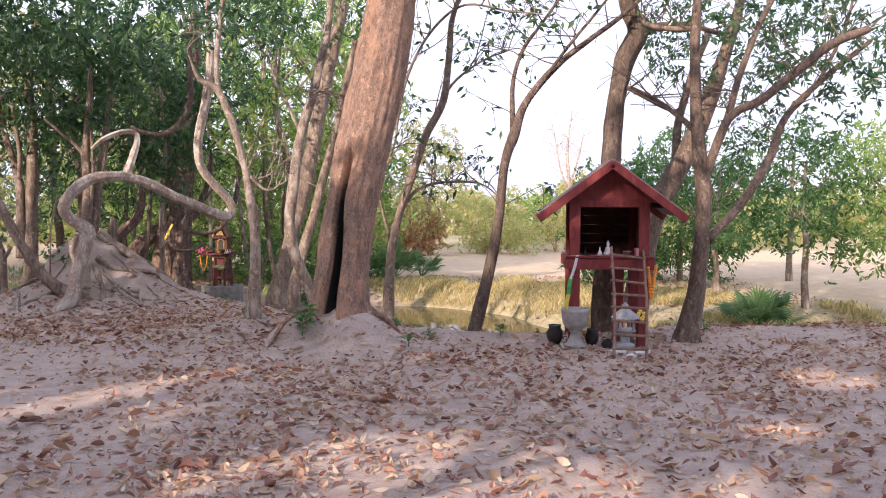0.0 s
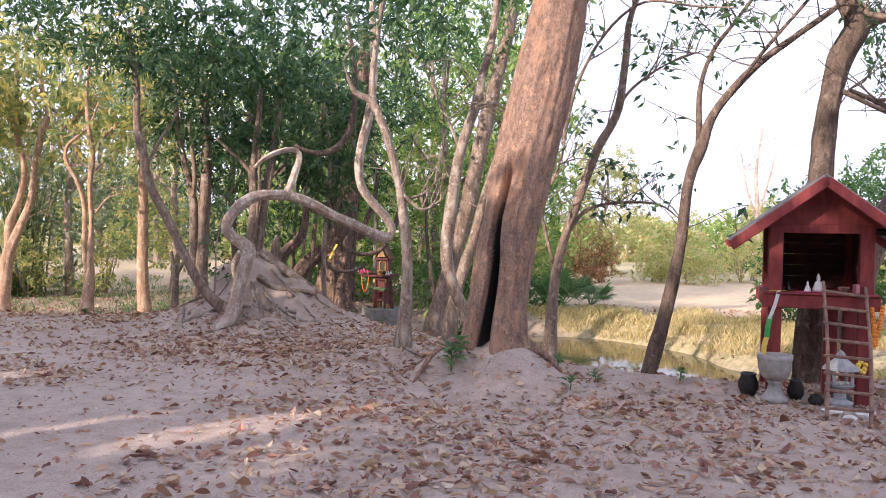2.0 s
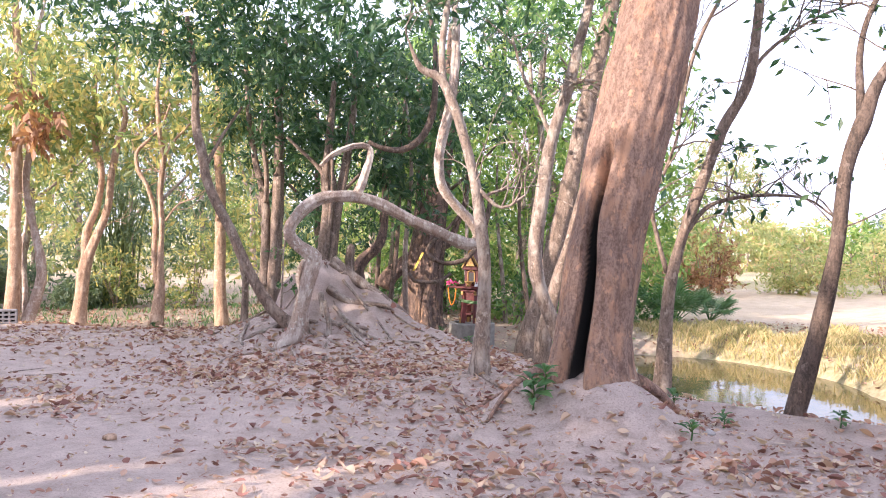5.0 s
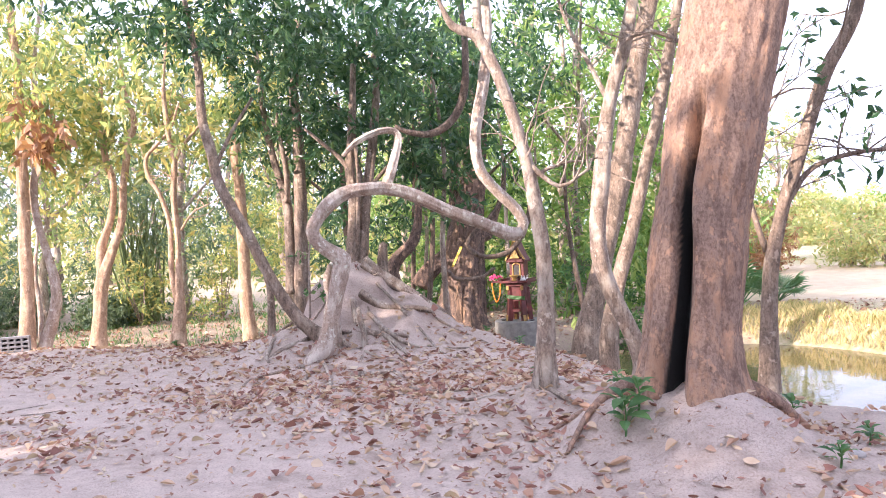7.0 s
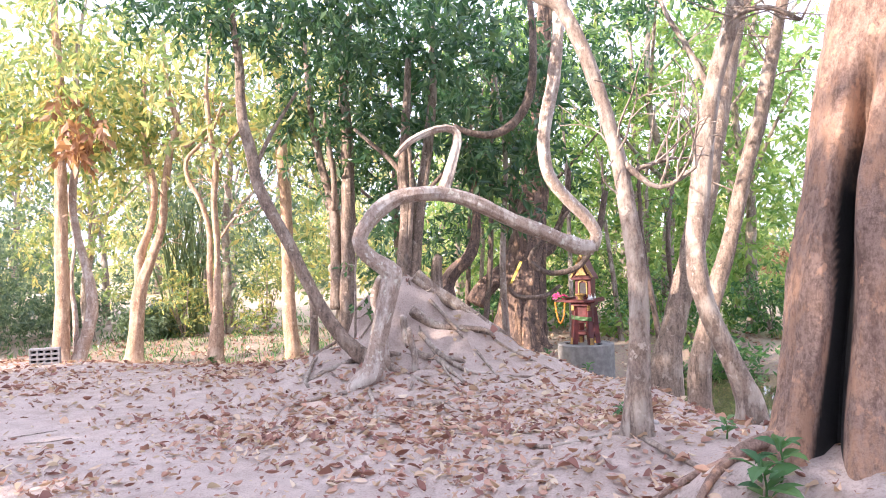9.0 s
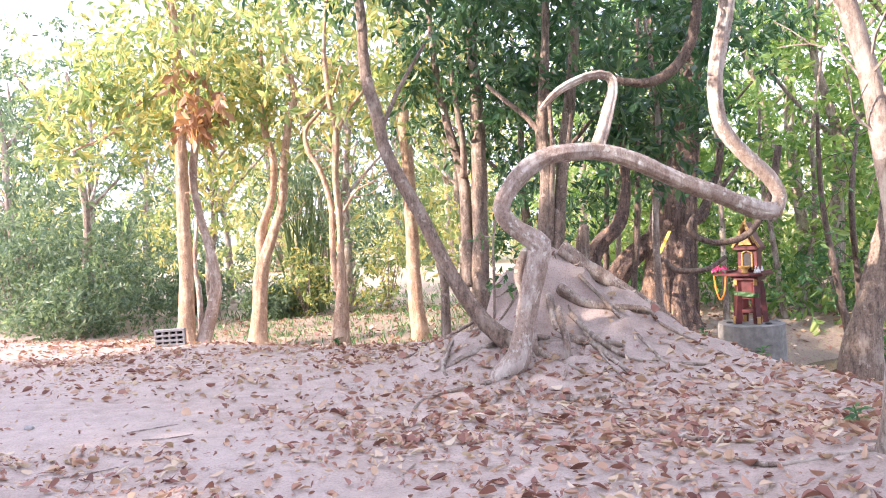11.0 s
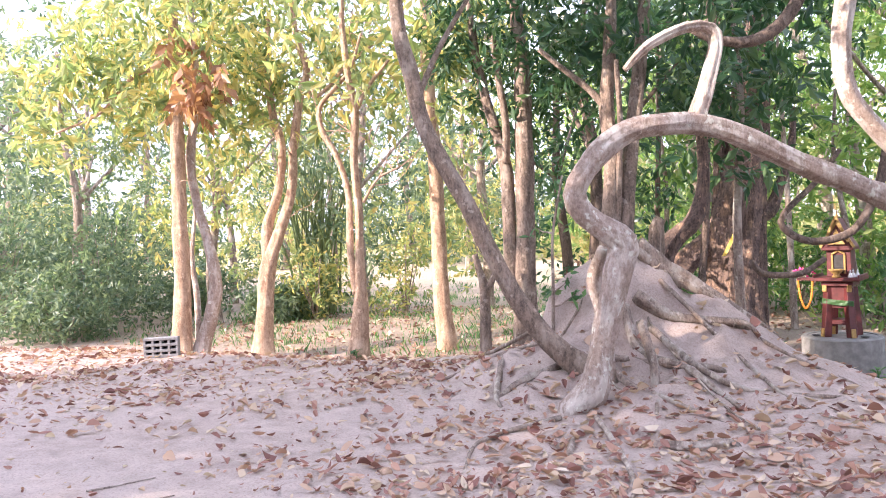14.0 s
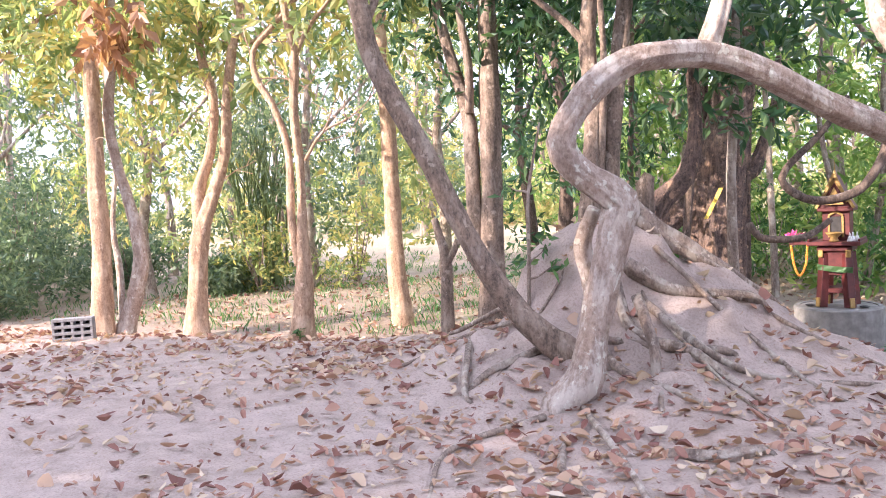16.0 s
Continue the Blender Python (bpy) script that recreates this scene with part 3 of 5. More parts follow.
ARCH = [
    [(-5.17, 11.92, -0.06, 0.087), (-5.04, 12, 0.07, 0.111), (-4.98, 12.06, 0.35, 0.096), (-4.9, 12.12, 0.73, 0.101), (-4.84, 12.18, 1.02, 0.106), (-4.82, 12.19, 1.12, 0.106), (-4.92, 12.13, 1.22, 0.101), (-5.05, 12.05, 1.34, 0.091), (-5.11, 12.02, 1.49, 0.087), (-5.04, 12.07, 1.66, 0.082), (-4.89, 12.17, 1.84, 0.082), (-4.69, 12.31, 1.95, 0.082), (-4.39, 12.59, 1.97, 0.083), (-4.13, 12.85, 1.87, 0.084), (-3.79, 13.19, 1.66, 0.082), (-3.47, 13.49, 1.49, 0.081), (-3.19, 13.77, 1.34, 0.087), (-3.06, 13.9, 1.33, 0.085)],
    [(-3.06, 13.9, 1.32, 0.077), (-3.01, 13.95, 1.46, 0.072), (-3.1, 13.87, 1.67, 0.072), (-3.3, 13.68, 1.93, 0.071), (-3.45, 13.55, 2.17, 0.071), (-3.49, 13.51, 2.47, 0.071), (-3.46, 13.56, 2.88, 0.076), (-3.38, 13.66, 3.33, 0.071), (-3.32, 13.75, 4.15, 0.061), (-3.37, 13.74, 5.26, 0.046)],
    [(-4.38, 12.6, 1.99, 0.068), (-4.31, 12.68, 2.24, 0.056), (-4.25, 12.75, 2.54, 0.049), (-4.28, 12.73, 2.67, 0.046), (-4.42, 12.58, 2.67, 0.041), (-4.63, 12.37, 2.54, 0.034), (-4.78, 12.27, 2.37, 0.022)],
    [(-4.59, 13.48, 2.85, 0.027), (-4.45, 13.57, 2.77, 0.038), (-4.18, 13.75, 2.74, 0.049), (-3.95, 13.9, 2.89, 0.055), (-3.8, 14.01, 3.18, 0.055), (-3.74, 14.06, 3.62, 0.049), (-3.79, 14.21, 4.32, 0.0392), (-3.99, 14.36, 5.22, 0.0245)],
]
LEAN = [
    [(-5.32, 12.5, 0.15, 0.108), (-5.4, 12.46, 0.21, 0.097), (-5.54, 12.39, 0.37, 0.089), (-5.7, 12.32, 0.61, 0.086), (-5.83, 12.27, 0.85, 0.078), (-5.95, 12.22, 1.12, 0.078), (-6.08, 12.18, 1.43, 0.078), (-6.21, 12.13, 1.7, 0.075), (-6.33, 12.08, 1.96, 0.071), (-6.43, 12.05, 2.23, 0.071), (-6.48, 12.04, 2.53, 0.071), (-6.58, 12.02, 2.98, 0.063), (-6.62, 12.05, 3.65, 0.052), (-6.75, 12.04, 4.48, 0.037)],
    [(-6.46, 12.04, 2.31, 0.03), (-6.35, 12.27, 2.78, 0.027), (-6.18, 12.55, 3.27, 0.02)],
]
TWIN = [
    [(-6.78, 14.54, 0.51, 0.116), (-6.77, 14.59, 1.17, 0.099), (-6.77, 14.64, 1.83, 0.099), (-6.78, 14.7, 2.54, 0.094), (-6.79, 14.73, 3.09, 0.083), (-6.83, 14.76, 3.75, 0.072), (-6.77, 14.89, 4.9, 0.05)],
    [(-6.92, 14.46, 0.56, 0.083), (-6.95, 14.55, 1.18, 0.078), (-6.99, 14.63, 1.84, 0.078), (-7.08, 14.65, 2.24, 0.062), (-7.21, 14.65, 2.7, 0.056), (-7.32, 14.67, 3.17, 0.051), (-7.41, 14.71, 3.75, 0.043), (-7.56, 14.82, 4.93, 0.029)],
    [(-6.96, 14.56, 2, 0.044), (-6.94, 14.56, 2.44, 0.044), (-6.98, 14.53, 2.87, 0.038), (-7.03, 14.5, 3.41, 0.033)],
]
T1 = [
    [(-12.17, 14.21, -0.32, 0.145), (-12.17, 14.29, 0.71, 0.116), (-12.21, 14.34, 1.57, 0.105), (-12.24, 14.4, 2.51, 0.098), (-12.27, 14.45, 3.38, 0.09), (-12.3, 14.48, 3.96, 0.08), (-12.33, 14.52, 4.68, 0.072), (-12.47, 14.56, 6.13, 0.051)],
    [(-12.25, 14.47, 3.52, 0.051), (-12.67, 14.4, 3.86, 0.037), (-13.06, 14.26, 3.75, 0.029), (-13.57, 14.07, 3.29, 0.022), (-14.34, 13.83, 3.06, 0.019)],
]
T1B = [
    [(-12.09, 14.48, -0.36, 0.111), (-11.96, 14.59, 0.16, 0.096), (-11.89, 14.67, 0.67, 0.096), (-12, 14.66, 1.26, 0.074), (-12.16, 14.62, 1.93, 0.063), (-12.24, 14.63, 2.53, 0.066), (-12.19, 14.71, 3.26, 0.059), (-12.19, 14.77, 4, 0.052), (-12.25, 14.81, 4.88, 0.044), (-12.13, 14.97, 6.05, 0.03)],
    [(-12.11, 14.47, -0.35, 0.044), (-12.19, 14.56, 0.46, 0.045), (-12.3, 14.6, 1.05, 0.034), (-12.3, 14.72, 1.8, 0.026)],
]
T2 = [
    [(-11.28, 14.94, -0.43, 0.162), (-11.26, 14.99, 0.11, 0.118), (-11.22, 15.07, 0.84, 0.111), (-11.08, 15.19, 1.35, 0.081), (-10.92, 15.32, 1.93, 0.07), (-10.89, 15.39, 2.59, 0.066), (-10.81, 15.49, 3.32, 0.059), (-10.72, 15.58, 3.76, 0.052), (-10.87, 15.54, 4.36, 0.044), (-10.98, 15.57, 5.54, 0.03)],
    [(-11.23, 15.06, 0.77, 0.081), (-11.27, 15.15, 1.44, 0.082), (-11.16, 15.3, 1.95, 0.067), (-11.14, 15.41, 2.62, 0.06), (-11.3, 15.42, 3.16, 0.06), (-11.39, 15.48, 3.85, 0.053), (-11.44, 15.57, 4.62, 0.038)],
    [(-10.81, 15.52, 3.62, 0.037), (-10.61, 15.58, 3.34, 0.033), (-10.41, 15.69, 3.47, 0.029), (-10.2, 15.8, 3.72, 0.026), (-9.78, 16.01, 4.05, 0.018)],
]
T3 = [
    [(-8.82, 14.09, -0.14, 0.114), (-8.8, 14.15, 0.38, 0.09), (-8.81, 14.19, 0.98, 0.057), (-8.82, 14.23, 1.57, 0.045), (-8.87, 14.25, 2.17, 0.048), (-8.86, 14.3, 2.77, 0.048), (-8.95, 14.3, 3.37, 0.042), (-9, 14.33, 4.09, 0.03), (-8.93, 14.45, 5.15, 0.021)],
    [(-8.84, 14.14, 0.56, 0.054), (-8.92, 14.16, 0.98, 0.045), (-8.99, 14.26, 1.76, 0.039), (-9.14, 14.25, 2.26, 0.036), (-9.31, 14.21, 2.57, 0.037), (-9.36, 14.24, 2.88, 0.031), (-9.19, 14.36, 3.12, 0.028), (-9.04, 14.49, 3.36, 0.021), (-8.94, 14.61, 3.79, 0.018)],
    [(-8.77, 14.26, 1.66, 0.021), (-8.59, 14.35, 1.94, 0.015), (-8.34, 14.48, 2.07, 0.012)],
    [(-8.85, 14.31, 2.77, 0.03), (-8.74, 14.42, 3.06, 0.024), (-8.52, 14.61, 3.41, 0.018)],
]
T4 = [
    [(-8.97, 16.32, -0.33, 0.134), (-9.04, 16.35, 0.48, 0.115), (-9.07, 16.4, 1.37, 0.104), (-9.11, 16.46, 2.34, 0.101), (-9.18, 16.49, 3.23, 0.104), (-9.19, 16.53, 3.83, 0.097), (-9.23, 16.58, 4.72, 0.082), (-9.27, 16.67, 6.21, 0.052)],
]
FIG = [
    [(-5.33, 18.06, -0.18, 0.429), (-5.31, 18.12, 0.41, 0.378), (-5.25, 18.21, 1.13, 0.334), (-5.15, 18.31, 1.85, 0.291), (-5.06, 18.43, 2.64, 0.225), (-5, 18.52, 3.36, 0.189), (-4.92, 18.64, 4.37, 0.16), (-4.87, 18.8, 6.04, 0.109)],
    [(-5.57, 17.93, -0.17, 0.167), (-5.55, 18.07, 0.64, 0.124), (-5.48, 18.28, 1.66, 0.096), (-5.47, 18.45, 2.7, 0.082), (-5.53, 18.56, 3.6, 0.075), (-5.6, 18.71, 4.75, 0.053)],
    [(-5.03, 18.22, -0.19, 0.145), (-4.99, 18.24, 0.76, 0.101), (-4.94, 18.26, 1.76, 0.086), (-4.87, 18.28, 2.74, 0.078), (-4.77, 18.33, 3.71, 0.063)],
    [(-6.04, 17.71, 0.39, 0.16), (-5.94, 17.8, 0.6, 0.153), (-5.78, 17.92, 0.77, 0.146), (-5.47, 18.16, 1.04, 0.132), (-5.15, 18.39, 1.23, 0.11), (-4.89, 18.56, 1.31, 0.088), (-4.75, 18.7, 1.69, 0.059), (-4.61, 18.85, 2.2, 0.048), (-4.57, 18.97, 2.79, 0.037)],
]
STEMS = [
    [(-5.58, 13.93, 0.89, 0.103), (-5.57, 13.96, 1.22, 0.08), (-5.54, 14.03, 1.83, 0.07), (-5.57, 14.05, 2.39, 0.066), (-5.54, 14.12, 3.04, 0.056), (-5.51, 14.21, 3.93, 0.042)],
    [(-5.45, 14.01, 0.93, 0.084), (-5.43, 14.07, 1.26, 0.071), (-5.42, 14.16, 1.73, 0.071), (-5.38, 14.27, 2.3, 0.071), (-5.34, 14.37, 2.78, 0.067), (-5.3, 14.51, 3.51, 0.053), (-5.33, 14.66, 4.51, 0.034)],
    [(-5.18, 14.13, 0.59, 0.103), (-5.18, 14.13, 0.87, 0.075), (-5.16, 14.13, 1.2, 0.061), (-5.13, 14.15, 1.29, 0.042)],
    [(-5.55, 14.06, 2.34, 0.042), (-5.74, 14, 2.59, 0.033), (-5.96, 13.93, 2.8, 0.028), (-6.17, 13.85, 3.01, 0.021)],
    [(-5.51, 13.98, 0.98, 0.038), (-5.47, 13.99, 1.59, 0.033), (-5.43, 14.01, 2.18, 0.028), (-5.44, 14, 2.82, 0.023)],
]
LOOP = [
    [(-4.48, 15.01, 0.82, 0.04), (-4.4, 15.05, 0.69, 0.045), (-4.22, 15.14, 0.66, 0.045), (-4.03, 15.25, 0.68, 0.04), (-3.85, 15.36, 0.81, 0.035)],
    [(-3.7, 15.53, 1.89, 0.03), (-3.93, 15.38, 1.56, 0.037), (-4.19, 15.21, 1.28, 0.042), (-4.2, 15.19, 1.13, 0.045), (-3.98, 15.31, 0.99, 0.047), (-3.67, 15.48, 1.03, 0.052), (-3.49, 15.59, 1.23, 0.055), (-3.36, 15.7, 1.57, 0.06), (-3.26, 15.79, 2.11, 0.055)],
]
S = [
    [(-1.94, 10.09, 0.16, 0.093), (-1.91, 10.11, 0.65, 0.079), (-1.91, 10.12, 1.16, 0.074), (-1.96, 10.11, 1.63, 0.065), (-2.01, 10.1, 1.96, 0.058), (-2.1, 10.07, 2.34, 0.056), (-2.2, 10.04, 2.67, 0.056), (-2.34, 10, 2.98, 0.051), (-2.53, 9.93, 3.08, 0.037), (-2.64, 9.84, 3.37, 0.008)],
    [(-2.32, 10.01, 2.93, 0.042), (-2.36, 10.09, 3.31, 0.042), (-2.34, 10.26, 3.92, 0.038), (-2.27, 10.53, 4.89, 0.03)],
    [(-1.99, 10.1, 1.91, 0.028), (-1.74, 10.1, 1.71, 0.018), (-1.51, 10.14, 1.83, 0.014)],
    [(-1.99, 10.11, 2, 0.023), (-1.94, 10.17, 1.82, 0.028), (-1.87, 10.2, 1.86, 0.019), (-1.68, 10.31, 1.92, 0.014)],
]
M = [
    [(-1.29, 11.56, 0.03, 0.126), (-1.39, 11.53, 0.31, 0.104), (-1.52, 11.49, 0.62, 0.099), (-1.63, 11.45, 0.98, 0.099), (-1.65, 11.45, 1.37, 0.093), (-1.58, 11.49, 1.97, 0.093), (-1.49, 11.54, 2.57, 0.082), (-1.33, 11.6, 3.11, 0.082), (-1.24, 11.65, 3.55, 0.071), (-1.1, 11.71, 4.2, 0.066), (-1, 11.77, 5.46, 0.044)],
    [(-1.49, 11.54, 2.54, 0.033), (-1.69, 11.59, 2.99, 0.028), (-1.85, 11.63, 3.3, 0.023), (-2.01, 11.7, 3.79, 0.017)],
    [(-1.42, 11.57, 2.95, 0.033), (-1.3, 11.55, 3.15, 0.027), (-1.06, 11.58, 3.2, 0.024), (-0.81, 11.62, 3.07, 0.019)],
]
M2 = [
    [(-2.45, 15.08, -0.38, 0.246), (-2.33, 15.14, 0.23, 0.18), (-2.15, 15.22, 0.96, 0.164), (-1.91, 15.32, 1.93, 0.164), (-1.74, 15.4, 2.82, 0.164), (-1.56, 15.49, 3.79, 0.147), (-1.37, 15.57, 4.6, 0.139), (-1.17, 15.67, 5.57, 0.115), (-0.93, 15.79, 7.44, 0.074)],
]
N = [
    [(-1.79, 12.78, 0.08, 0.097), (-1.66, 12.84, 0.71, 0.084), (-1.48, 12.92, 1.35, 0.077), (-1.29, 13, 2.11, 0.071), (-1.15, 13.06, 2.62, 0.071), (-0.96, 13.15, 3.51, 0.058), (-0.8, 13.22, 4.28, 0.045)],
]


# ---- trees of the clearing ----
def slim(limbs, k):
    """The same limbs with their girth scaled."""
    return [[(x, y, z, r * k) for x, y, z, r in rows] for rows in limbs]


def big_tree():
    """The leaning giant with the charred hollow in its foot."""
    e = thing("tree", BIG[0][0][:3], "huge reddish-barked trunk with a charred hollow, on a sandy mound", "tree")
    rows = [(-0.78, 9.19, -0.2, 0.46)] + BIG[0]
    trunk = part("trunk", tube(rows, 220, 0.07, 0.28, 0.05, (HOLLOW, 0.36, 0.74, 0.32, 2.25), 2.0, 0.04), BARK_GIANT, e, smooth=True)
    me = trunk.data
    axis_pts = spline(rows, 0.04)
    o = np.array(ORIGIN[e.name])
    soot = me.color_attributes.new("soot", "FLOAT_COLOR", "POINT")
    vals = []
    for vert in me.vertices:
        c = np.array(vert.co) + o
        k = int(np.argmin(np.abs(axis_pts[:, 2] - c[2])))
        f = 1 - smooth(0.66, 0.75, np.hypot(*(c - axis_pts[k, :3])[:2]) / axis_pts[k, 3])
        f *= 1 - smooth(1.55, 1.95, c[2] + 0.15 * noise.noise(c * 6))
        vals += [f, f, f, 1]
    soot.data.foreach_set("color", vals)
    for i, l in enumerate(BIG[1:]):
        part("limb", tube(l, 16, 0.1, seed=i + 5), BARK_GIANT, e, smooth=True)
    for k, (a, ln, r) in enumerate(((3.0, 0.8, 0.05), (3.5, 0.7, 0.045), (0.3, 0.6, 0.06), (0.9, 0.6, 0.06))):
        x0, y0 = -0.72 + 0.34 * math.cos(a), 9.2 + 0.34 * math.sin(a)
        pts = []
        for t in (0, 0.3, 0.6, 1.0):
            x, y = x0 + ln * t * math.cos(a + 0.5 * t), y0 + ln * t * math.sin(a + 0.5 * t)
            pts.append((x, y, height(x, y) + 0.10 * (1 - t) - 0.03 * t, r * (1 - 0.75 * t)))
        part("root", tube(pts, 10, 0.2, seed=k), BARK_GIANT, e, smooth=True)
    cl = np.concatenate([blob(p, r, n, 31 + k) for k, (p, r, n) in enumerate((((0.6, 10.2, 7.0), (2.4, 2.2, 1.4), 150), ((-1.2, 9.4, 7.2), (2.2, 2.0, 1.3), 130)))])
    part("crown", leaves(cl, 14, 0.15, 0.25, 0.6, 9), LEAF_MID, e, "high leafy crown")


HOLLOW = math.radians(-110)
big_tree()
tree(slim(LEANB, 0.68), BARK_DARK, "slim dark tree leaning over the pond bank", leaf=LEAF_DARK, bare=9, bare_length=0.9, size=0.14, seed=3, flare=0.25)
tree(slim(THINR, 0.78), BARK_BROWN, "thin grey tree with bare twigs beside the giant", leaf=LEAF_DARK, bare=10, bare_length=0.9, size=0.12, seed=4, flare=0.3)
tree(DARKC, BARK_DARK, "dark straight tree behind the red shrine, scorched foot", [((2.9, 10.8, 6.2), (1.8, 1.8, 1.0), 60)], LEAF_DARK, seed=5, bare=5, bare_length=0.7, flare=0.2, flute=0.25)
tree(slim(FORKD, 0.9), BARK_SHADE, "forked grey tree with sweeping limbs beside the shrine", [((4.4, 10.1, 4.3), (1.3, 0.9, 0.9), 70), ((6.0, 10.2, 3.7), (1.2, 0.9, 0.8), 80), ((5.2, 10.6, 3.0), (0.8, 0.7, 0.6), 35)], LEAF_DARK, seed=6, bare=9, bare_length=0.9, per=10, size=0.11, spread=0.2)
tree(LEANE, BARK_SHADE, "leaning grey tree behind the red shrine", [((5.2, 12.4, 4.6), (1.6, 1.3, 1.3), 120)], LEAF_DARK, seed=7, bare=5, per=10, size=0.12, spread=0.22)
tree(slim(ARCH[:3], 0.93), BARK_PALE, "pale twisted liana tree bent into an arch", flare=0.32, rough=0.26, flute=0.2, sides=44, seed=8)
tree(ARCH[3:], BARK_DARK, "dark looping liana hanging above the arch", flare=0, rough=0.2, sides=16, seed=48, name="liana")
tree(slim(LEAN, 0.88), BARK_BROWN, "dark trunk leaning out from the root mound", [((-7.0, 11.6, 4.7), (1.8, 1.4, 1.0), 130), ((-6.3, 12.2, 4.2), (1.2, 1.0, 0.6), 50)], LEAF_DARK, seed=9, flute=0.12, per=12, size=0.13, spread=0.24)
tree(TWIN, BARK_BROWN, "twin-stemmed grey tree behind the mound", [((-6.9, 14.9, 3.5), (1.1, 1.0, 1.5), 110), ((-6.2, 15.2, 4.6), (1.6, 1.2, 1.0), 70)], LEAF_DARK, seed=10, flute=0.15, per=12, size=0.14, spread=0.2)
tree(T1, BARK_TAN, "straight tan tree at the clearing's edge", [((-12.6, 14.8, 4.6), (1.8, 1.6, 1.7), 108), ((-14.2, 14.6, 3.9), (1.7, 1.3, 1.2), 79)], LEAF_YELLOW, seed=11, per=11, size=0.19, spread=0.25, bare=5)
tree(T1B, BARK_PALE, "pale crooked tree at the clearing's edge", [((-12.1, 15.3, 4.6), (1.5, 1.4, 1.5), 79), ((-13.8, 16.2, 3.2), (1.2, 1.0, 1.1), 43)], LEAF_YELLOW, seed=12, per=10, size=0.19, spread=0.25)
tree(T2, BARK_TAN, "forked pale tree at the clearing's edge", [((-11.2, 15.7, 4.4), (1.7, 1.5, 1.6), 100), ((-10.4, 15.9, 3.6), (1.0, 0.8, 0.8), 18)], LEAF_YELLOW, seed=13, per=10, size=0.19, spread=0.25, bare=5)
tree(T3, BARK_TAN, "tan tree splitting into two crooked stems", [((-8.9, 14.7, 4.3), (1.6, 1.4, 1.4), 79), ((-8.3, 15.0, 3.3), (0.9, 0.8, 0.7), 14)], LEAF_YELLOW, seed=14, per=10, size=0.19, spread=0.25, bare=5)
tree(T4, BARK_TAN, "straight sunlit tan tree behind the clearing", [((-9.1, 16.9, 4.9), (1.7, 1.5, 1.6), 79), ((-9.8, 18.2, 2.0), (0.8, 0.7, 0.9), 15)], LEAF_YELLOW, seed=15, per=10, size=0.19, spread=0.28)
tree(FIG, BARK_FIG, "massive fig trunk wrapped in hanging root columns", [((-4.9, 18.4, 5.2), (2.6, 2.2, 1.8), 170), ((-5.6, 17.6, 3.9), (1.6, 1.0, 0.9), 50)], LEAF_DARK, seed=16, flute=0.35, sides=40, per=13, size=0.16, spread=0.24)
tree(STEMS, BARK_BROWN, "cluster of straight stems rising from the mound", [((-5.0, 14.7, 3.5), (1.5, 1.0, 1.2), 75), ((-4.6, 15.3, 2.5), (0.9, 0.6, 0.8), 35), ((-5.3, 13.4, 4.6), (1.8, 1.4, 0.8), 80)], LEAF_DARK, seed=17, flute=0.3, per=12, size=0.17, spread=0.2)
tree(slim(LOOP, 0.75), BARK_DARK, "looping grey liana hanging beside the spirit house", seed=18, flare=0, name="liana")
tree(slim(S, 0.86), BARK_GREY, "slender mottled tree with a crooked top", [((-2.6, 10.3, 4.3), (1.3, 1.0, 0.7), 80)], LEAF_DARK, seed=19, bare=5, per=10, size=0.13, spread=0.22)
tree(slim(M, 0.82), BARK_GREY, "mottled grey tree on a slanting root foot", [((-1.6, 12.0, 5.6), (1.5, 1.3, 0.9), 80)], LEAF_MID, seed=20, bare=6, per=10, size=0.13, spread=0.22)
tree(slim(M2, 0.88), BARK_BROWN, "tall leaning grey tree behind the giant", [((-1.6, 15.6, 6.2), (2.0, 1.8, 1.6), 110)], LEAF_MID, seed=21, per=11, size=0.15, spread=0.28)
tree(N, BARK_BROWN, "thin dark leaning stem behind the giant", seed=22, bare=6)


# ---- bushes, far trees and the wood round about ----
def upright(x, y, h, r, lean=(0, 0), seed=0, n=4):
    """Trunk and a few limbs for a tree farther off."""
    rng = np.random.default_rng(seed)
    z = height(x, y)
    t = [(x + lean[0] * k + 0.12 * rng.normal() * k * h * 0.3, y + lean[1] * k + 0.12 * rng.normal() * k, z + h * k, r * (1 - 0.7 * k)) for k in (0, 0.2, 0.45, 0.7, 1.0)]
    limbs = [t]
    for i in range(n):
        b = np.array(t[2 + i % 2])
        a = rng.uniform(0, 6.28)
        q = [(*b[:3], r * 0.4)]
        for k in (0.5, 1.0):
            q.append((b[0] + math.cos(a) * h * 0.25 * k, b[1] + math.sin(a) * h * 0.25 * k, b[2] + h * 0.25 * k + 0.05 * rng.normal(), r * 0.4 * (1 - 0.6 * k)))
        limbs.append(q)
    return limbs


def far_tree(x, y, h, crown_r, leaf, label, seed, bark=None, clumps=80, per=12, size=0.2, low=0.62, group="", thin=False):
    z = height(x, y)
    return tree(upright(x, y, h, 0.03 + 0.016 * h, seed=seed), bark or BARK_GREY, label, [((x, y, z + h * low + crown_r * 0.25), (crown_r, crown_r, h * (1 - low) + 0.15 * h), clumps)], leaf, per, size, 0.17 + 0.014 * h, seed=seed, thin=thin, sides=10, group=group, flare=0.3)


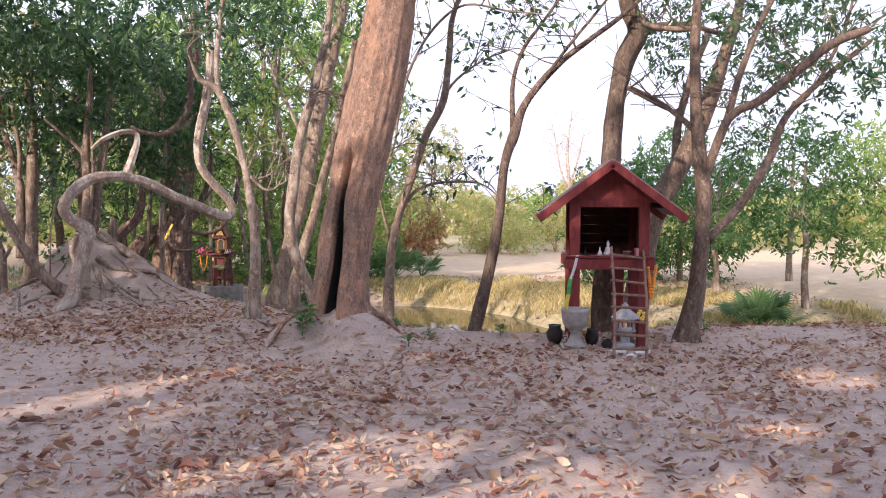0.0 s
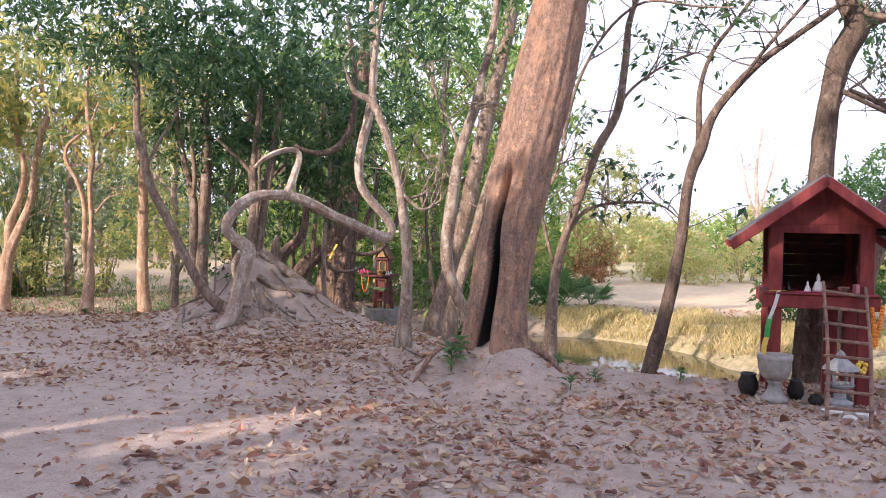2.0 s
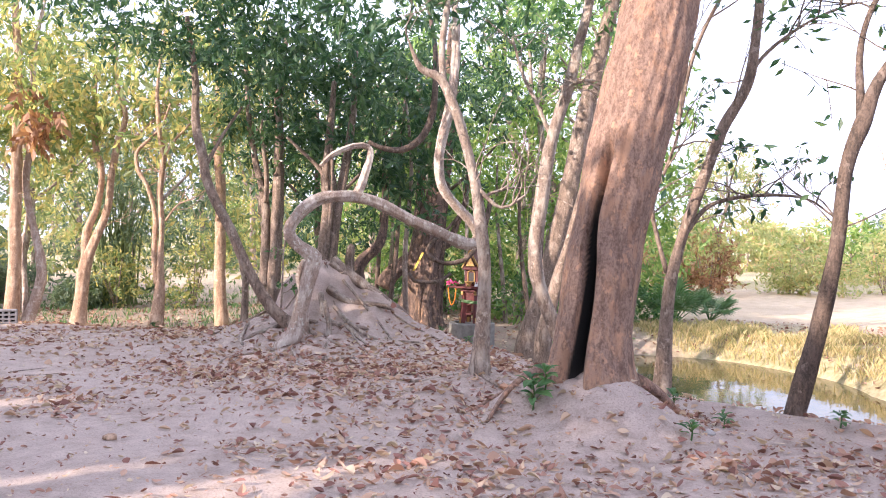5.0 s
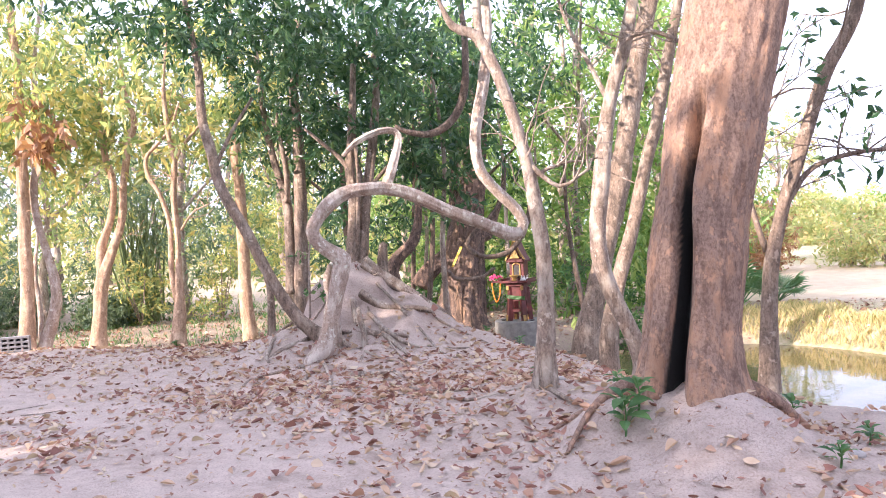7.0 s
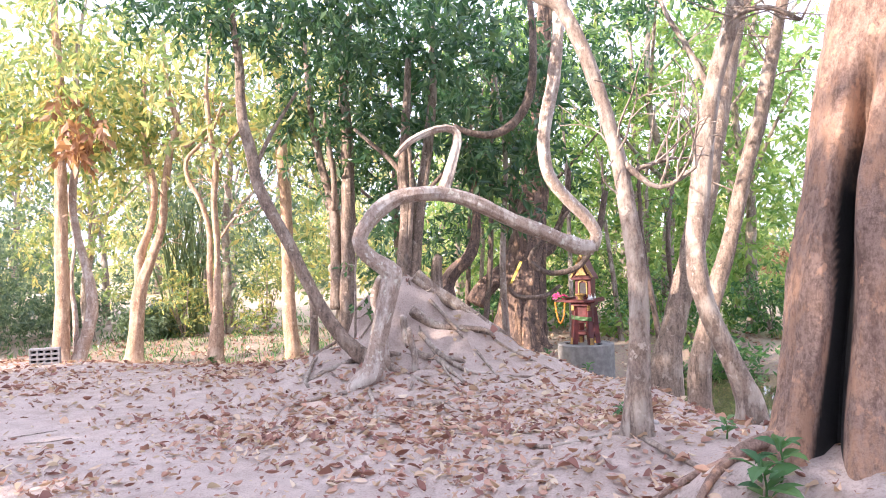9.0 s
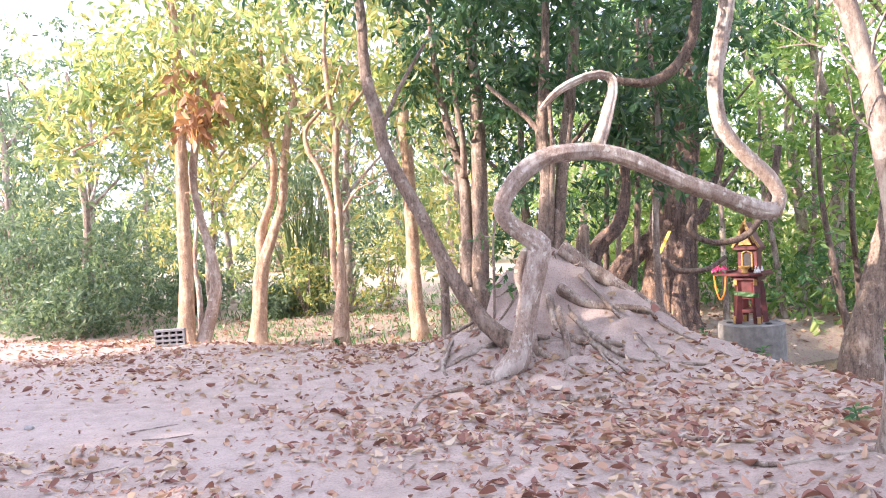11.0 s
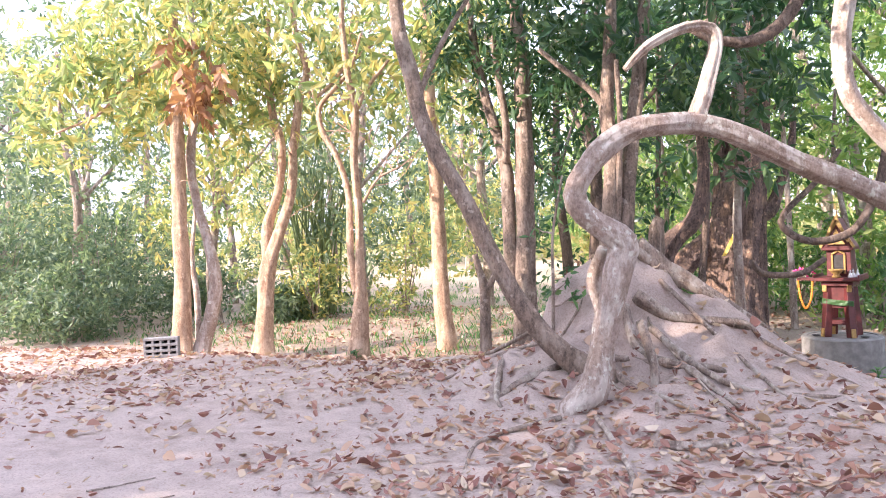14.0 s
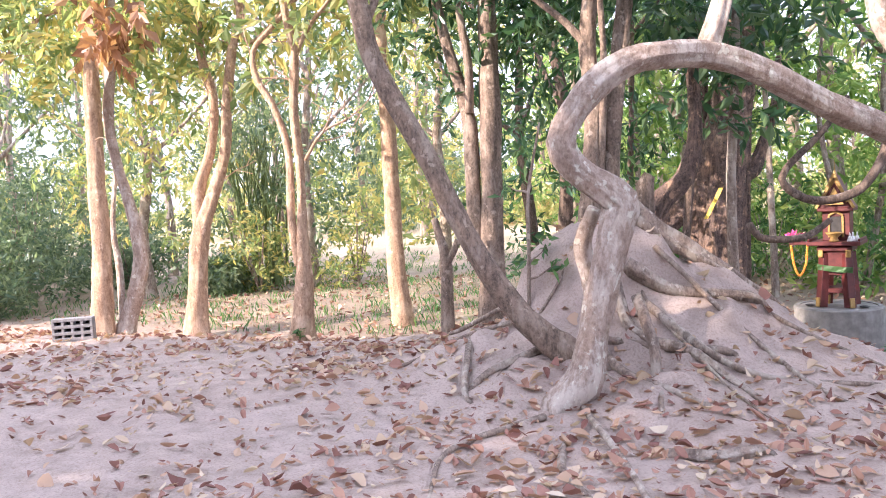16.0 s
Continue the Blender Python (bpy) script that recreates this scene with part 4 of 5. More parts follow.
def bush(x, y, r, h, leaf, label, seed, clumps=60, per=14, size=0.12, group=""):
    z = height(x, y)
    e = thing("bush", (x, y, z), label, "bush", group)
    rng = np.random.default_rng(seed)
    stems = []
    for k in range(7):
        a, s = rng.uniform(0, 6.28), rng.uniform(0.2, 0.7)
        stems.append(tube([(x, y, z - 0.05, 0.02), (x + math.cos(a) * r * s * 0.5, y + math.sin(a) * r * s * 0.5, z + h * 0.4, 0.014), (x + math.cos(a) * r * s, y + math.sin(a) * r * s, z + h * 0.8, 0.006)], 5, 0.1, step=0.3))
    for g in stems:
        part("stem", g, BARK_GREY, e)
    c = blob((x, y, z + h * 0.48), (r, r, h * 0.5), clumps, seed, 0.2)
    part("foliage", leaves(c, per, size, 0.2 + 0.06 * r, 0.3, seed), leaf, e)
    return e


for k, (x, y, h, r) in enumerate(((7.95, 15.0, 2.9, 1.3), (9.4, 14.3, 3.0, 1.4), (7.2, 17.6, 2.9, 1.4), (11.2, 17.0, 3.4, 1.7), (10.4, 20.5, 3.6, 1.8))):
    far_tree(x, y, h, r, LEAF_BRIGHT if k % 2 else LEAF_MID, "small green tree on the sandy field", 40 + k, clumps=120, per=13, size=0.13, low=0.66, group="small trees on the field")
for k, (x, y, h, r) in enumerate(((5.3, 19.4, 2.7, 1.25), (7.4, 20.5, 3.2, 1.7))):
    far_tree(x, y, h, r, LEAF_MID, "dense bright green tree behind the shrine", 50 + k, clumps=220, per=14, size=0.15, low=0.45)
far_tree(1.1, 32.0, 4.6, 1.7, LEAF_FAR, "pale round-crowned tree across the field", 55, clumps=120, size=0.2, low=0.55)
bare = [(7.6, 36.0, height(7.6, 36), 0.13), (7.7, 36.0, 2.0, 0.10), (7.6, 36.1, 4.2, 0.06), (7.8, 36, 6.0, 0.02)]
tree([bare, [(7.67, 36, 2.1, 0.05), (7.2, 36, 3.6, 0.035), (6.9, 36, 5.3, 0.015)], [(7.66, 36, 2.3, 0.05), (8.1, 36, 3.8, 0.035), (8.4, 36, 5.2, 0.015)]], BARK_PALE, "tall bare leafless tree across the field", bare=26, bare_length=1.2, seed=56)
rng = np.random.default_rng(5)
for k in range(22):
    x = -16 + k * 1.9 + rng.normal() * 0.4
    y = 30.5 + rng.uniform(0, 3) + 0.02 * x * x
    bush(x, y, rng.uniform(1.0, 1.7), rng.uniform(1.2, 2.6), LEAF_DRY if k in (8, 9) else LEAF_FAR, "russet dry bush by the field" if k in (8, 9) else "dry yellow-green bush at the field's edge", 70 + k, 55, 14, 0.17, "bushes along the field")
for k in range(22):
    x = -30 + k * 3.1 + rng.normal() * 0.6
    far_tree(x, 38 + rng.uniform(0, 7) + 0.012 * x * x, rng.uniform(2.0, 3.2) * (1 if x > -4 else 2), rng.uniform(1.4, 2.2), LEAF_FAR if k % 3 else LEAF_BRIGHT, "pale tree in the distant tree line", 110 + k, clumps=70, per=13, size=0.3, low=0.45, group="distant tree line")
for k in range(46):
    x = -75 + k * 3.1 + rng.normal() * 0.6
    h = rng.uniform(2.0, 3.4) if x > -4 else rng.uniform(4.5, 7.5)
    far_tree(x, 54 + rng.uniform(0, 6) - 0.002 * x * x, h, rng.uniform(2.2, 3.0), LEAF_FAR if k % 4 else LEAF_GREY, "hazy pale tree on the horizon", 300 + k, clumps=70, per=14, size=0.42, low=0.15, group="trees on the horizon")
for k, (x, y, h, r) in enumerate(((-7.0, 17.2, 5.4, 1.3), (-8.6, 20.0, 5.8, 1.5), (-6.0, 21.6, 6.4, 1.7))):
    far_tree(x, y, h, r, LEAF_DARK, "dark evergreen tree in the shade behind the mound", 330 + k, clumps=65, per=12, size=0.16, low=0.55, bark=BARK_DARK, group="dark trees behind the mound")
for k in range(9):
    x, y = rng.uniform(-7.8, -2.2), rng.uniform(15.2, 20.5)
    z, h = height(x, y), rng.uniform(3.5, 5.5)
    o = rng.normal(size=4) * 0.18
    tree([[(x, y, z, 0.055), (x + o[0], y + o[1], z + h * 0.35, 0.045), (x + o[0] + o[2], y + o[1] + o[3], z + h * 0.7, 0.035), (x + o[0] * 2, y + o[1], z + h, 0.02)]], BARK_DARK if k % 2 else BARK_GREY, "slender bare stem in the wood behind", seed=350 + k, bare=8, bare_length=0.6, leaf=LEAF_MID, size=0.11, sides=8, group="slender stems", flare=0.2)
# light green wood behind the fig and the giant, coloured lighter as if sunlit
for k, (x, y, h, r) in enumerate(((-4.0, 24, 7.5, 2.4), (-7.5, 25, 7.5, 2.4), (-1.6, 22.0, 6.5, 1.8), (-6.2, 21.5, 6.0, 1.8), (-2.9, 27.5, 8.5, 2.5), (-10.5, 28, 7, 2.3), (-3.1, 20.8, 6.6, 1.9), (-2.0, 24.5, 8.5, 2.3), (-5.2, 27, 9.5, 2.6))):
    far_tree(x, y, h, r, LEAF_BRIGHT, "bright sunlit green tree in the wood behind", 140 + k, clumps=150, per=14, size=0.2, low=0.3, group="sunlit trees behind the fig")
for k, (x, y, r, h) in enumerate(((-1.2, 20.5, 0.9, 1.1), (-3.0, 20.0, 1.2, 1.3), (-6.6, 20.0, 0.9, 1.0), (-2.0, 18.3, 0.6, 0.8), (-5.0, 21.5, 1.2, 1.5))):
    bush(x, y, r, h, LEAF_MID, "low green undergrowth bush behind the mound", 160 + k, 45, 14, 0.12, "undergrowth")
# grey-green thicket beyond the ditch
for k, (x, y, r, h) in enumerate(((-17.0, 15.4, 1.1, 1.4), (-18.0, 17.0, 1.4, 1.9), (-19.6, 15.6, 1.7, 2.8), (-20.0, 18.4, 1.7, 2.8), (-21.5, 16.4, 1.8, 3.2), (-22.0, 20.0, 2.0, 3.2), (-24.0, 17.0, 2.0, 3.4), (-18.2, 19.6, 1.0, 1.3), (-14.8, 19.0, 0.6, 0.7))):
    bush(x, y, r, h, LEAF_GREY, "grey-green thicket bush beyond the ditch", 180 + k, 130, 15, 0.13, "thicket beyond the ditch")
for k, (x, y, h, r) in enumerate(((-18.6, 16.8, 6.0, 2.0), (-15.9, 18.2, 6.0, 1.7), (-13.6, 20.4, 6.2, 1.7), (-11.3, 21.8, 6.4, 1.7), (-22, 17, 6.5, 2.2), (-24.5, 21, 7, 2.4), (-19.5, 22, 6, 2.0), (-16.6, 23, 5.4, 1.7), (-26, 14, 7, 2.4), (-16.5, 30, 7, 2.3), (-22, 31, 8, 2.6))):
    far_tree(x, y, h, r, LEAF_YELLOW if k % 2 else LEAF_GREY, "tall yellowish tree in the thicket", 200 + k, clumps=110, per=13, size=0.17, low=0.58 if k < 4 else 0.5, group="thicket trees")
for k, (x, y, h, r) in enumerate(((-34, 24, 9, 3.0), (-31, 28, 9, 3.0), (-29, 20, 8, 2.8), (-27, 32, 9, 3.0), (-23, 36, 9, 3.0), (-19, 35, 8.5, 2.8), (-15, 37, 8.5, 2.8), (-30, 15, 8, 2.8), (-11, 36, 8, 2.6))):
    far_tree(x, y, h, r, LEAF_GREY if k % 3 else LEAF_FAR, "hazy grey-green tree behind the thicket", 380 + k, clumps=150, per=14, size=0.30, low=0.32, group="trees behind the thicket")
for k, (x, y, r, h) in enumerate(((-12.6, 20.5, 0.8, 1.9), (-14.0, 19.2, 0.7, 1.6))):
    bush(x, y, r, h, LEAF_YELLOW, "yellowing leafy shrub in the ditch", 215 + k, 40, 12, 0.14)


def bamboo(x, y):
    z = height(x, y)
    e = thing("bamboo_clump", (x, y, z), "upright clump of green bamboo canes", "bamboo")
    r = np.random.default_rng(8)
    for _ in range(46):
        a, d = r.uniform(0, 6.28), 0.5 * math.sqrt(r.random())
        bx, by, ln = x + d * math.cos(a), y + d * math.sin(a), r.uniform(2.6, 4.2)
        o = r.normal(size=2) * 0.16
        part("cane", tube([(bx, by, z - 0.05, 0.028), (bx + o[0], by + o[1], z + ln * 0.5, 0.024), (bx + o[0] * 3.2, by + o[1] * 3.2, z + ln, 0.006)], 6, 0.05, step=0.4), BAMBOO, e)
    part("foliage", leaves(blob((x, y, z + 3.3), (1.2, 1.0, 1.0), 60, 3, 0.1), 12, 0.17, 0.22, 0.8, 4, 0.14), LEAF_GREY, e)


bamboo(-14.8, 20.3)


def fan_palm(x, y, n, size, label, seed):
    z = height(x, y)
    e = thing("fan_palm", (x, y, z), label, "palm")
    r = np.random.default_rng(seed)
    for k in range(n):
        a, el = 2.4 * k, r.uniform(0.4, 1.45)
        d = Vector((math.cos(a) * math.cos(el), math.sin(a) * math.cos(el), math.sin(el)))
        hub = Vector((x, y, z)) + d * size * r.uniform(0.5, 0.8)
        stalk = part("stalk", tube([(x, y, z - 0.03, 0.014), (*((Vector((x, y, z)) + hub) / 2), 0.011), (*hub, 0.008)], 5, 0, step=0.3), PALM, e)
        side = d.cross(Vector((0, 0, 1))).normalized()
        up = side.cross(d)
        v, f = [], []
        for j in range(17):
            b = (j - 8) / 8 * 1.7
            q = d * math.cos(b) + side * math.sin(b)
            t = side * math.cos(b) - d * math.sin(b)
            ln = size * 0.62 * (1 - 0.25 * abs(j - 8) / 8)
            i = len(v)
            tip = hub + q * ln - Vector((0, 0, 0.10 * size))
            v += [hub, hub + q * ln * 0.6 + t * 0.022 * size, tip, hub + q * ln * 0.6 - t * 0.022 * size, hub + q * ln * 0.6 + up * 0.02]
            f += [[i, i + 1, i + 4], [i + 1, i + 2, i + 4], [i + 2, i + 3, i + 4], [i + 3, i, i + 4]]
        part("fan_leaf", (np.array([tuple(p) for p in v]), f), PALM, stalk)


fan_palm(6.3, 13.4, 22, 0.72, "green fan palm on the leafy slope", 1)
fan_palm(-0.3, 21.0, 16, 0.95, "green fan palm on the far pond bank", 2)
fan_palm(0.5, 22.0, 14, 0.7, "small fan palm on the far pond bank", 3)
# trees behind the walker, whose shade lies on the clearing
GAPS = ((-6.05, 3.6, 0.32, 1.3), (-2.4, 3.6, 1.3, 1.0), (-1.15, 5.7, 0.4, 0.5), (-1.2, 7.8, 0.5, 0.6), (-5.2, 3.3, 0.35, 0.6), (-1.0, 4.3, 0.45, 0.6), (-0.2, 4.8, 0.25, 0.5), (-3.6, 2.8, 0.3, 0.6), (-6.9, 2.6, 0.18, 0.9), (0.9, 7.6, 0.25, 0.8), (-9.6, 2.2, 0.25, 1.2), (2.0, 8.0, 0.3, 1.0))


def open_to_sun(geometry):
    """Thins a crown where low sun slips through it to the ground in streaks."""
    v = geometry[0].reshape(-1, 4, 3)
    c = v.mean(1)
    a, d = radians(SUN_AZ), c[:, 2] / math.tan(radians(SUN_EL))
    gx_, gy_ = c[:, 0] - math.sin(a) * d, c[:, 1] - math.cos(a) * d
    across, along = gx_ * -math.cos(a) + gy_ * math.sin(a), -gx_ * math.sin(a) - gy_ * math.cos(a)
    keep = np.ones(len(c), bool)
    for p, q, w_, l_ in GAPS:
        keep &= ((across - p) / w_) ** 2 + ((along - q) / l_) ** 2 > 1
    v = v[keep].reshape(-1, 3)
    k = np.arange(len(v) // 4)[:, None] * 4
    return v, np.concatenate([k + [0, 1, 2], k + [0, 2, 3]]).tolist()


for k, (x, y, h, r) in enumerate(((-9.0, -3.5, 7.0, 3.0), (-4.0, -5.5, 7.5, 3.0), (-13.5, 1.5, 7.0, 2.8), (1.5, -7.0, 7.5, 3.0), (-8.0, -9.0, 9.0, 3.4), (6.0, -5.0, 7.0, 3.0), (-14.5, -5.0, 8.5, 3.2), (-1.5, -11.0, 9.5, 3.4), (-15.3, 3.2, 6.5, 2.2), (-11.5, -1.0, 6.0, 2.4), (-6.5, -5.5, 6.0, 2.4), (-5.2, -2.6, 8.5, 2.6))):
    far_tree(x, y, h, r, LEAF_DARK, "leafy shade tree at the clearing's near side", 230 + k, clumps=260, per=22, size=0.34, low=0.42, group="shade trees", thin=True)


# ---- the red spirit house ----
def red_shrine(x, y, turn):
    z = height(x, y)
    m = pose(x, y, 0, 0, 0, turn)
    e = thing("spirit_house", (x, y, z), "red-painted wooden spirit house on posts with a gabled roof", "shrine")

    def add(name, g, mat, parent=e, label=""):
        return part(name, moved(g, m), mat, parent, label)
    hw, dp, fl, top = 0.40, 0.85, 0.90, 1.58
    for sx in (-hw, hw):
        for sy in (0, dp):
            add("post", beam((sx, sy, z - 0.1), (sx, sy, top), 0.125, 0.11), RED)
    add("brace", beam((0.16, 0.42, z - 0.1), (0.16, 0.42, fl - 0.06), 0.13, 0.1), RED)
    add("floor_beam", box(0, -0.075, fl - 0.06, 1.04, 0.035, 0.13), RED)
    add("floor_beam", box(0, dp + 0.075, fl - 0.06, 1.04, 0.035, 0.13), RED)
    for sx in (-hw - 0.085, hw + 0.085):
        add("floor_beam", box(sx, dp / 2, fl - 0.06, 0.035, dp + 0.1, 0.13), RED)
    for k in range(6):
        add("floor_board", box(0, -0.03 + k * 0.165, fl + 0.02, 1.02, 0.155, 0.025), RED)
    for k in range(6):
        h = 0.1165
        zz = fl + 0.09 + k * 0.118
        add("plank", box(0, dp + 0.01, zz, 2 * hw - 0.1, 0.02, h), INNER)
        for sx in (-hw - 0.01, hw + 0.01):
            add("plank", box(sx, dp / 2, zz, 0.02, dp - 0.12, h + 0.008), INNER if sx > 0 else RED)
    add("lintel", box(0, -0.03, top - 0.03, 2 * hw + 0.1, 0.04, 0.09), RED)
    pitch = math.atan2(0.64, 0.85)
    ln, apex = 1.03, 2.04
    # triangular gable boards
    gv_ = np.array([(-0.60, -0.045, 1.56), (0.62, -0.045, 1.56), (0, -0.045, 2.0), (-0.60, -0.02, 1.56), (0.62, -0.02, 1.56), (0, -0.02, 2.0)])
    add("gable", (gv_, [[0, 1, 2], [5, 4, 3], [0, 3, 4, 1], [1, 4, 5, 2], [2, 5, 3, 0]]), RED)
    for s in (-1, 1):
        a = Vector((0, 0, apex)) + Vector((s * math.cos(pitch), 0, -math.sin(pitch))) * ln / 2
        panel = moved(box(0, 0, 0, ln, dp + 0.55, 0.022), pose(a.x, dp / 2 - 0.02, a.z, 0, math.degrees(pitch) * s, 0))
        roof = add("roof_panel", panel, GREYWOOD, e, "weathered grey roofing sheet")
        for k in range(9):
            rib = moved(box(0, 0, 0, ln, 0.035, 0.014), pose(a.x, -0.25 + k * (dp + 0.48) / 8, a.z + 0.02, 0, math.degrees(pitch) * s, 0))
            add("roof_rib", rib, GREYWOOD, roof)
        for yy in (-0.31, dp + 0.27):
            add("bargeboard", moved(box(0, 0, 0, ln + 0.02, 0.03, 0.095), pose(a.x, yy, a.z - 0.046, 0, math.degrees(pitch) * s, 0)), RED)
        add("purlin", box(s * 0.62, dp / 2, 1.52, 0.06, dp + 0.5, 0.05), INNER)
    return m, fl + 0.033


SH, SHELF = red_shrine(2.42, 9.08, -9)


def shelf_at(dx, dy):
    p = SH @ Vector((dx, dy, SHELF))
    return p.x, p.y, p.z


def figure(x, y, z, s, mat, label):
    """A small seated statue, one plain mesh."""
    solid("figurine", lathe([(0.0, z), (0.06 * s, z + 0.001), (0.065 * s, z + 0.03 * s), (0.045 * s, z + 0.07 * s), (0.035 * s, z + 0.11 * s), (0.015 * s, z + 0.125 * s), (0.024 * s, z + 0.15 * s), (0.018 * s, z + 0.175 * s), (0.004 * s, z + 0.21 * s)], x, y, 14, 0.15), mat, label, "figurine", smooth=True)


x, y, z = shelf_at(0.0, 0.1)
figure(x, y, z, 0.85, WHITE, "small white seated statue on the shrine's shelf")
x, y, z = shelf_at(-0.27, 0.08)
figure(x, y, z, 0.45, BLACK, "tiny black-and-white animal figurine on the shelf")
x, y, z = shelf_at(-0.1, 0.05)
figure(x, y, z, 0.5, WHITE, "tiny white figurine on the shelf")
x, y, z = shelf_at(0.36, 0.0)
solid("incense_box", box(x, y, z + 0.045, 0.12, 0.1, 0.09), plain_mat("pink_box", (0.55, 0.22, 0.24), (0.62, 0.32, 0.32)), "faded pink offering box on the shelf", "box")
x, y, z = shelf_at(0.21, 0.0)
solid("offering_bowl", lathe([(0.02, z), (0.03, z + 0.005), (0.05, z + 0.05), (0.056, z + 0.06), (0.048, z + 0.055), (0.01, z + 0.02)], x, y, 16), LADDER, "brown offering bowl on the shelf", "bowl", smooth=True)
for k in range(3):
    x, y, z = shelf_at(0.34 + 0.02 * k, 0.06)
    solid("incense_stick", beam((x, y, z), (x + 0.01 * (k - 1), y, z + 0.27), 0.005, 0.005, 0.001), LADDER, "thin burnt incense stick on the shelf", "incense", "incense sticks")


def cloth(name, rows, width, mat, label, category, across=(1, 0, 0)):
    """A hanging or lying strip with folds."""
    q = spline([(*r, 0.01) for r in rows], 0.03)[:, :3]
    a = np.array(across) * width / 2
    v = []
    for i, p in enumerate(q):
        s = np.array((0, 0.006 * math.sin(i * 1.3), 0.004 * math.sin(i * 0.9)))
        v += [p - a, p + s, p + a, p + a + [0, 0.004, 0], p + s + [0, 0.004, 0], p - a + [0, 0.004, 0]]
    f = [[i * 6 + k, i * 6 + (k + 1) % 6, (i + 1) * 6 + (k + 1) % 6, (i + 1) * 6 + k] for i in range(len(q) - 1) for k in range(6)]
    return solid(name, (np.array(v), f), mat, label, category)


def on_shrine(*rows):
    return [tuple(SH @ Vector(r)) for r in rows]


cloth("cloth", on_shrine((-0.22, -0.05, SHELF + 0.003), (0.0, -0.06, SHELF + 0.007), (0.16, -0.05, SHELF + 0.003)), 0.09, PINK, "bright pink cloth spread along the shelf edge", "cloth", (0, 1, 0))
cloth("cloth", on_shrine((-0.46, -0.05, SHELF + 0.003), (-0.35, -0.05, SHELF + 0.007), (-0.24, -0.05, SHELF + 0.003)), 0.08, YELLOW, "yellow cloth spread along the shelf edge", "cloth", (0, 1, 0))
cloth("ribbon", on_shrine((-0.37, -0.105, 0.94), (-0.41, -0.11, 0.78), (-0.45, -0.11, 0.66)), 0.035, WHITE, "white ribbon hanging from the shrine floor", "ribbon")
cloth("ribbon", on_shrine((-0.44, -0.112, 0.70), (-0.46, -0.112, 0.60), (-0.47, -0.112, 0.48)), 0.05, GREEN, "green ribbon tied round the shrine post", "ribbon")
cloth("ribbon", on_shrine((-0.47, -0.112, 0.48), (-0.49, -0.115, 0.40), (-0.50, -0.115, 0.30)), 0.05, YELLOW, "yellow ribbon end hanging by the post", "ribbon")


def garland(name, pts, bead, mat, label):
    """Threaded flower heads, joined into one string."""
    q = spline([(*p, 0.01) for p in pts], bead * 1.2)[:, :3]
    g = [lathe([(0.0, -bead), (bead * 0.8, -bead * 0.6), (bead, 0), (bead * 0.8, bead * 0.6), (0.0, bead)], 0, 0, 7, 0.4) for _ in range(1)][0]
    return solid(name, join(*[(g[0] + p, g[1]) for p in q]), mat, label, "garland")


garland("garland", on_shrine((0.44, -0.11, 0.80), (0.46, -0.12, 0.62), (0.47, -0.12, 0.46), (0.50, -0.12, 0.62), (0.53, -0.11, 0.82)), 0.022, ORANGE, "orange marigold garland hanging from the shrine")
garland("garland", on_shrine((0.36, -0.11, 0.30), (0.33, -0.115, 0.24), (0.38, -0.115, 0.20), (0.40, -0.11, 0.27)), 0.025, YELLOW, "yellow flower garland hanging low on the ladder side")


def ladder():
    a, b = (2.26, 8.2, height(2.26, 8.2) - 0.02), (2.60, 8.15, height(2.6, 8.15) - 0.02)
    c, d = (2.40, 8.90, 1.05), (2.79, 8.95, 1.00)
    e = thing("ladder", a, "rough wooden ladder leaning on the red shrine", "ladder")
    rows = []
    for p, q in ((a, c), (b, d)):
        p, q = Vector(p), Vector(q)
        mid = (p + q) / 2 + Vector((0.02, 0, 0.015))
        part("rail", tube([(*p, 0.019), (*mid, 0.017), (*q, 0.015)], 8, 0.15), LADDER, e, smooth=True)
        rows.append((p, q))
    for k in range(8):
        t = 0.10 + k * 0.118
        p, q = rows[0][0].lerp(rows[0][1], t), rows[1][0].lerp(rows[1][1], t)
        o = (q - p) * 0.06
        part("rung", beam(p - o + Vector((0, -0.018, 0.005 * math.sin(k * 3))), q + o + Vector((0, -0.018, 0.006 * math.cos(k * 2))), 0.022, 0.028), LADDER, e)


ladder()


def urn(x, y):
    z = height(x, y) - 0.01
    e = thing("planter", (x, y, z), "weathered cement pedestal planter before the shrine", "planter")
    part("pedestal", lathe([(0.126, z), (0.126, z + 0.05), (0.096, z + 0.07), (0.067, z + 0.13), (0.056, z + 0.18), (0.081, z + 0.22)], x, y, 20, 0.06), CEMENT, e, smooth=True)
    part("bowl", lathe([(0.081, z + 0.221), (0.126, z + 0.26), (0.148, z + 0.33), (0.152, z + 0.40), (0.163, z + 0.43), (0.163, z + 0.47), (0.137, z + 0.47), (0.118, z + 0.42), (0.037, z + 0.38)], x, y, 24, 0.05), CEMENT, e, smooth=True)


urn(2.0, 8.95)


def pot(x, y, r, h, mat, label, lean=0.0):
    z = height(x, y) - 0.005
    solid("jar", lathe([(r * 0.6, z), (r * 0.95, z + h * 0.3), (r, z + h * 0.55), (r * 0.7, z + h * 0.85), (r * 0.78, z + h), (r * 0.6, z + h), (r * 0.5, z + h * 0.7)], x, y, 18, 0.05), mat, label, "jar", smooth=True)


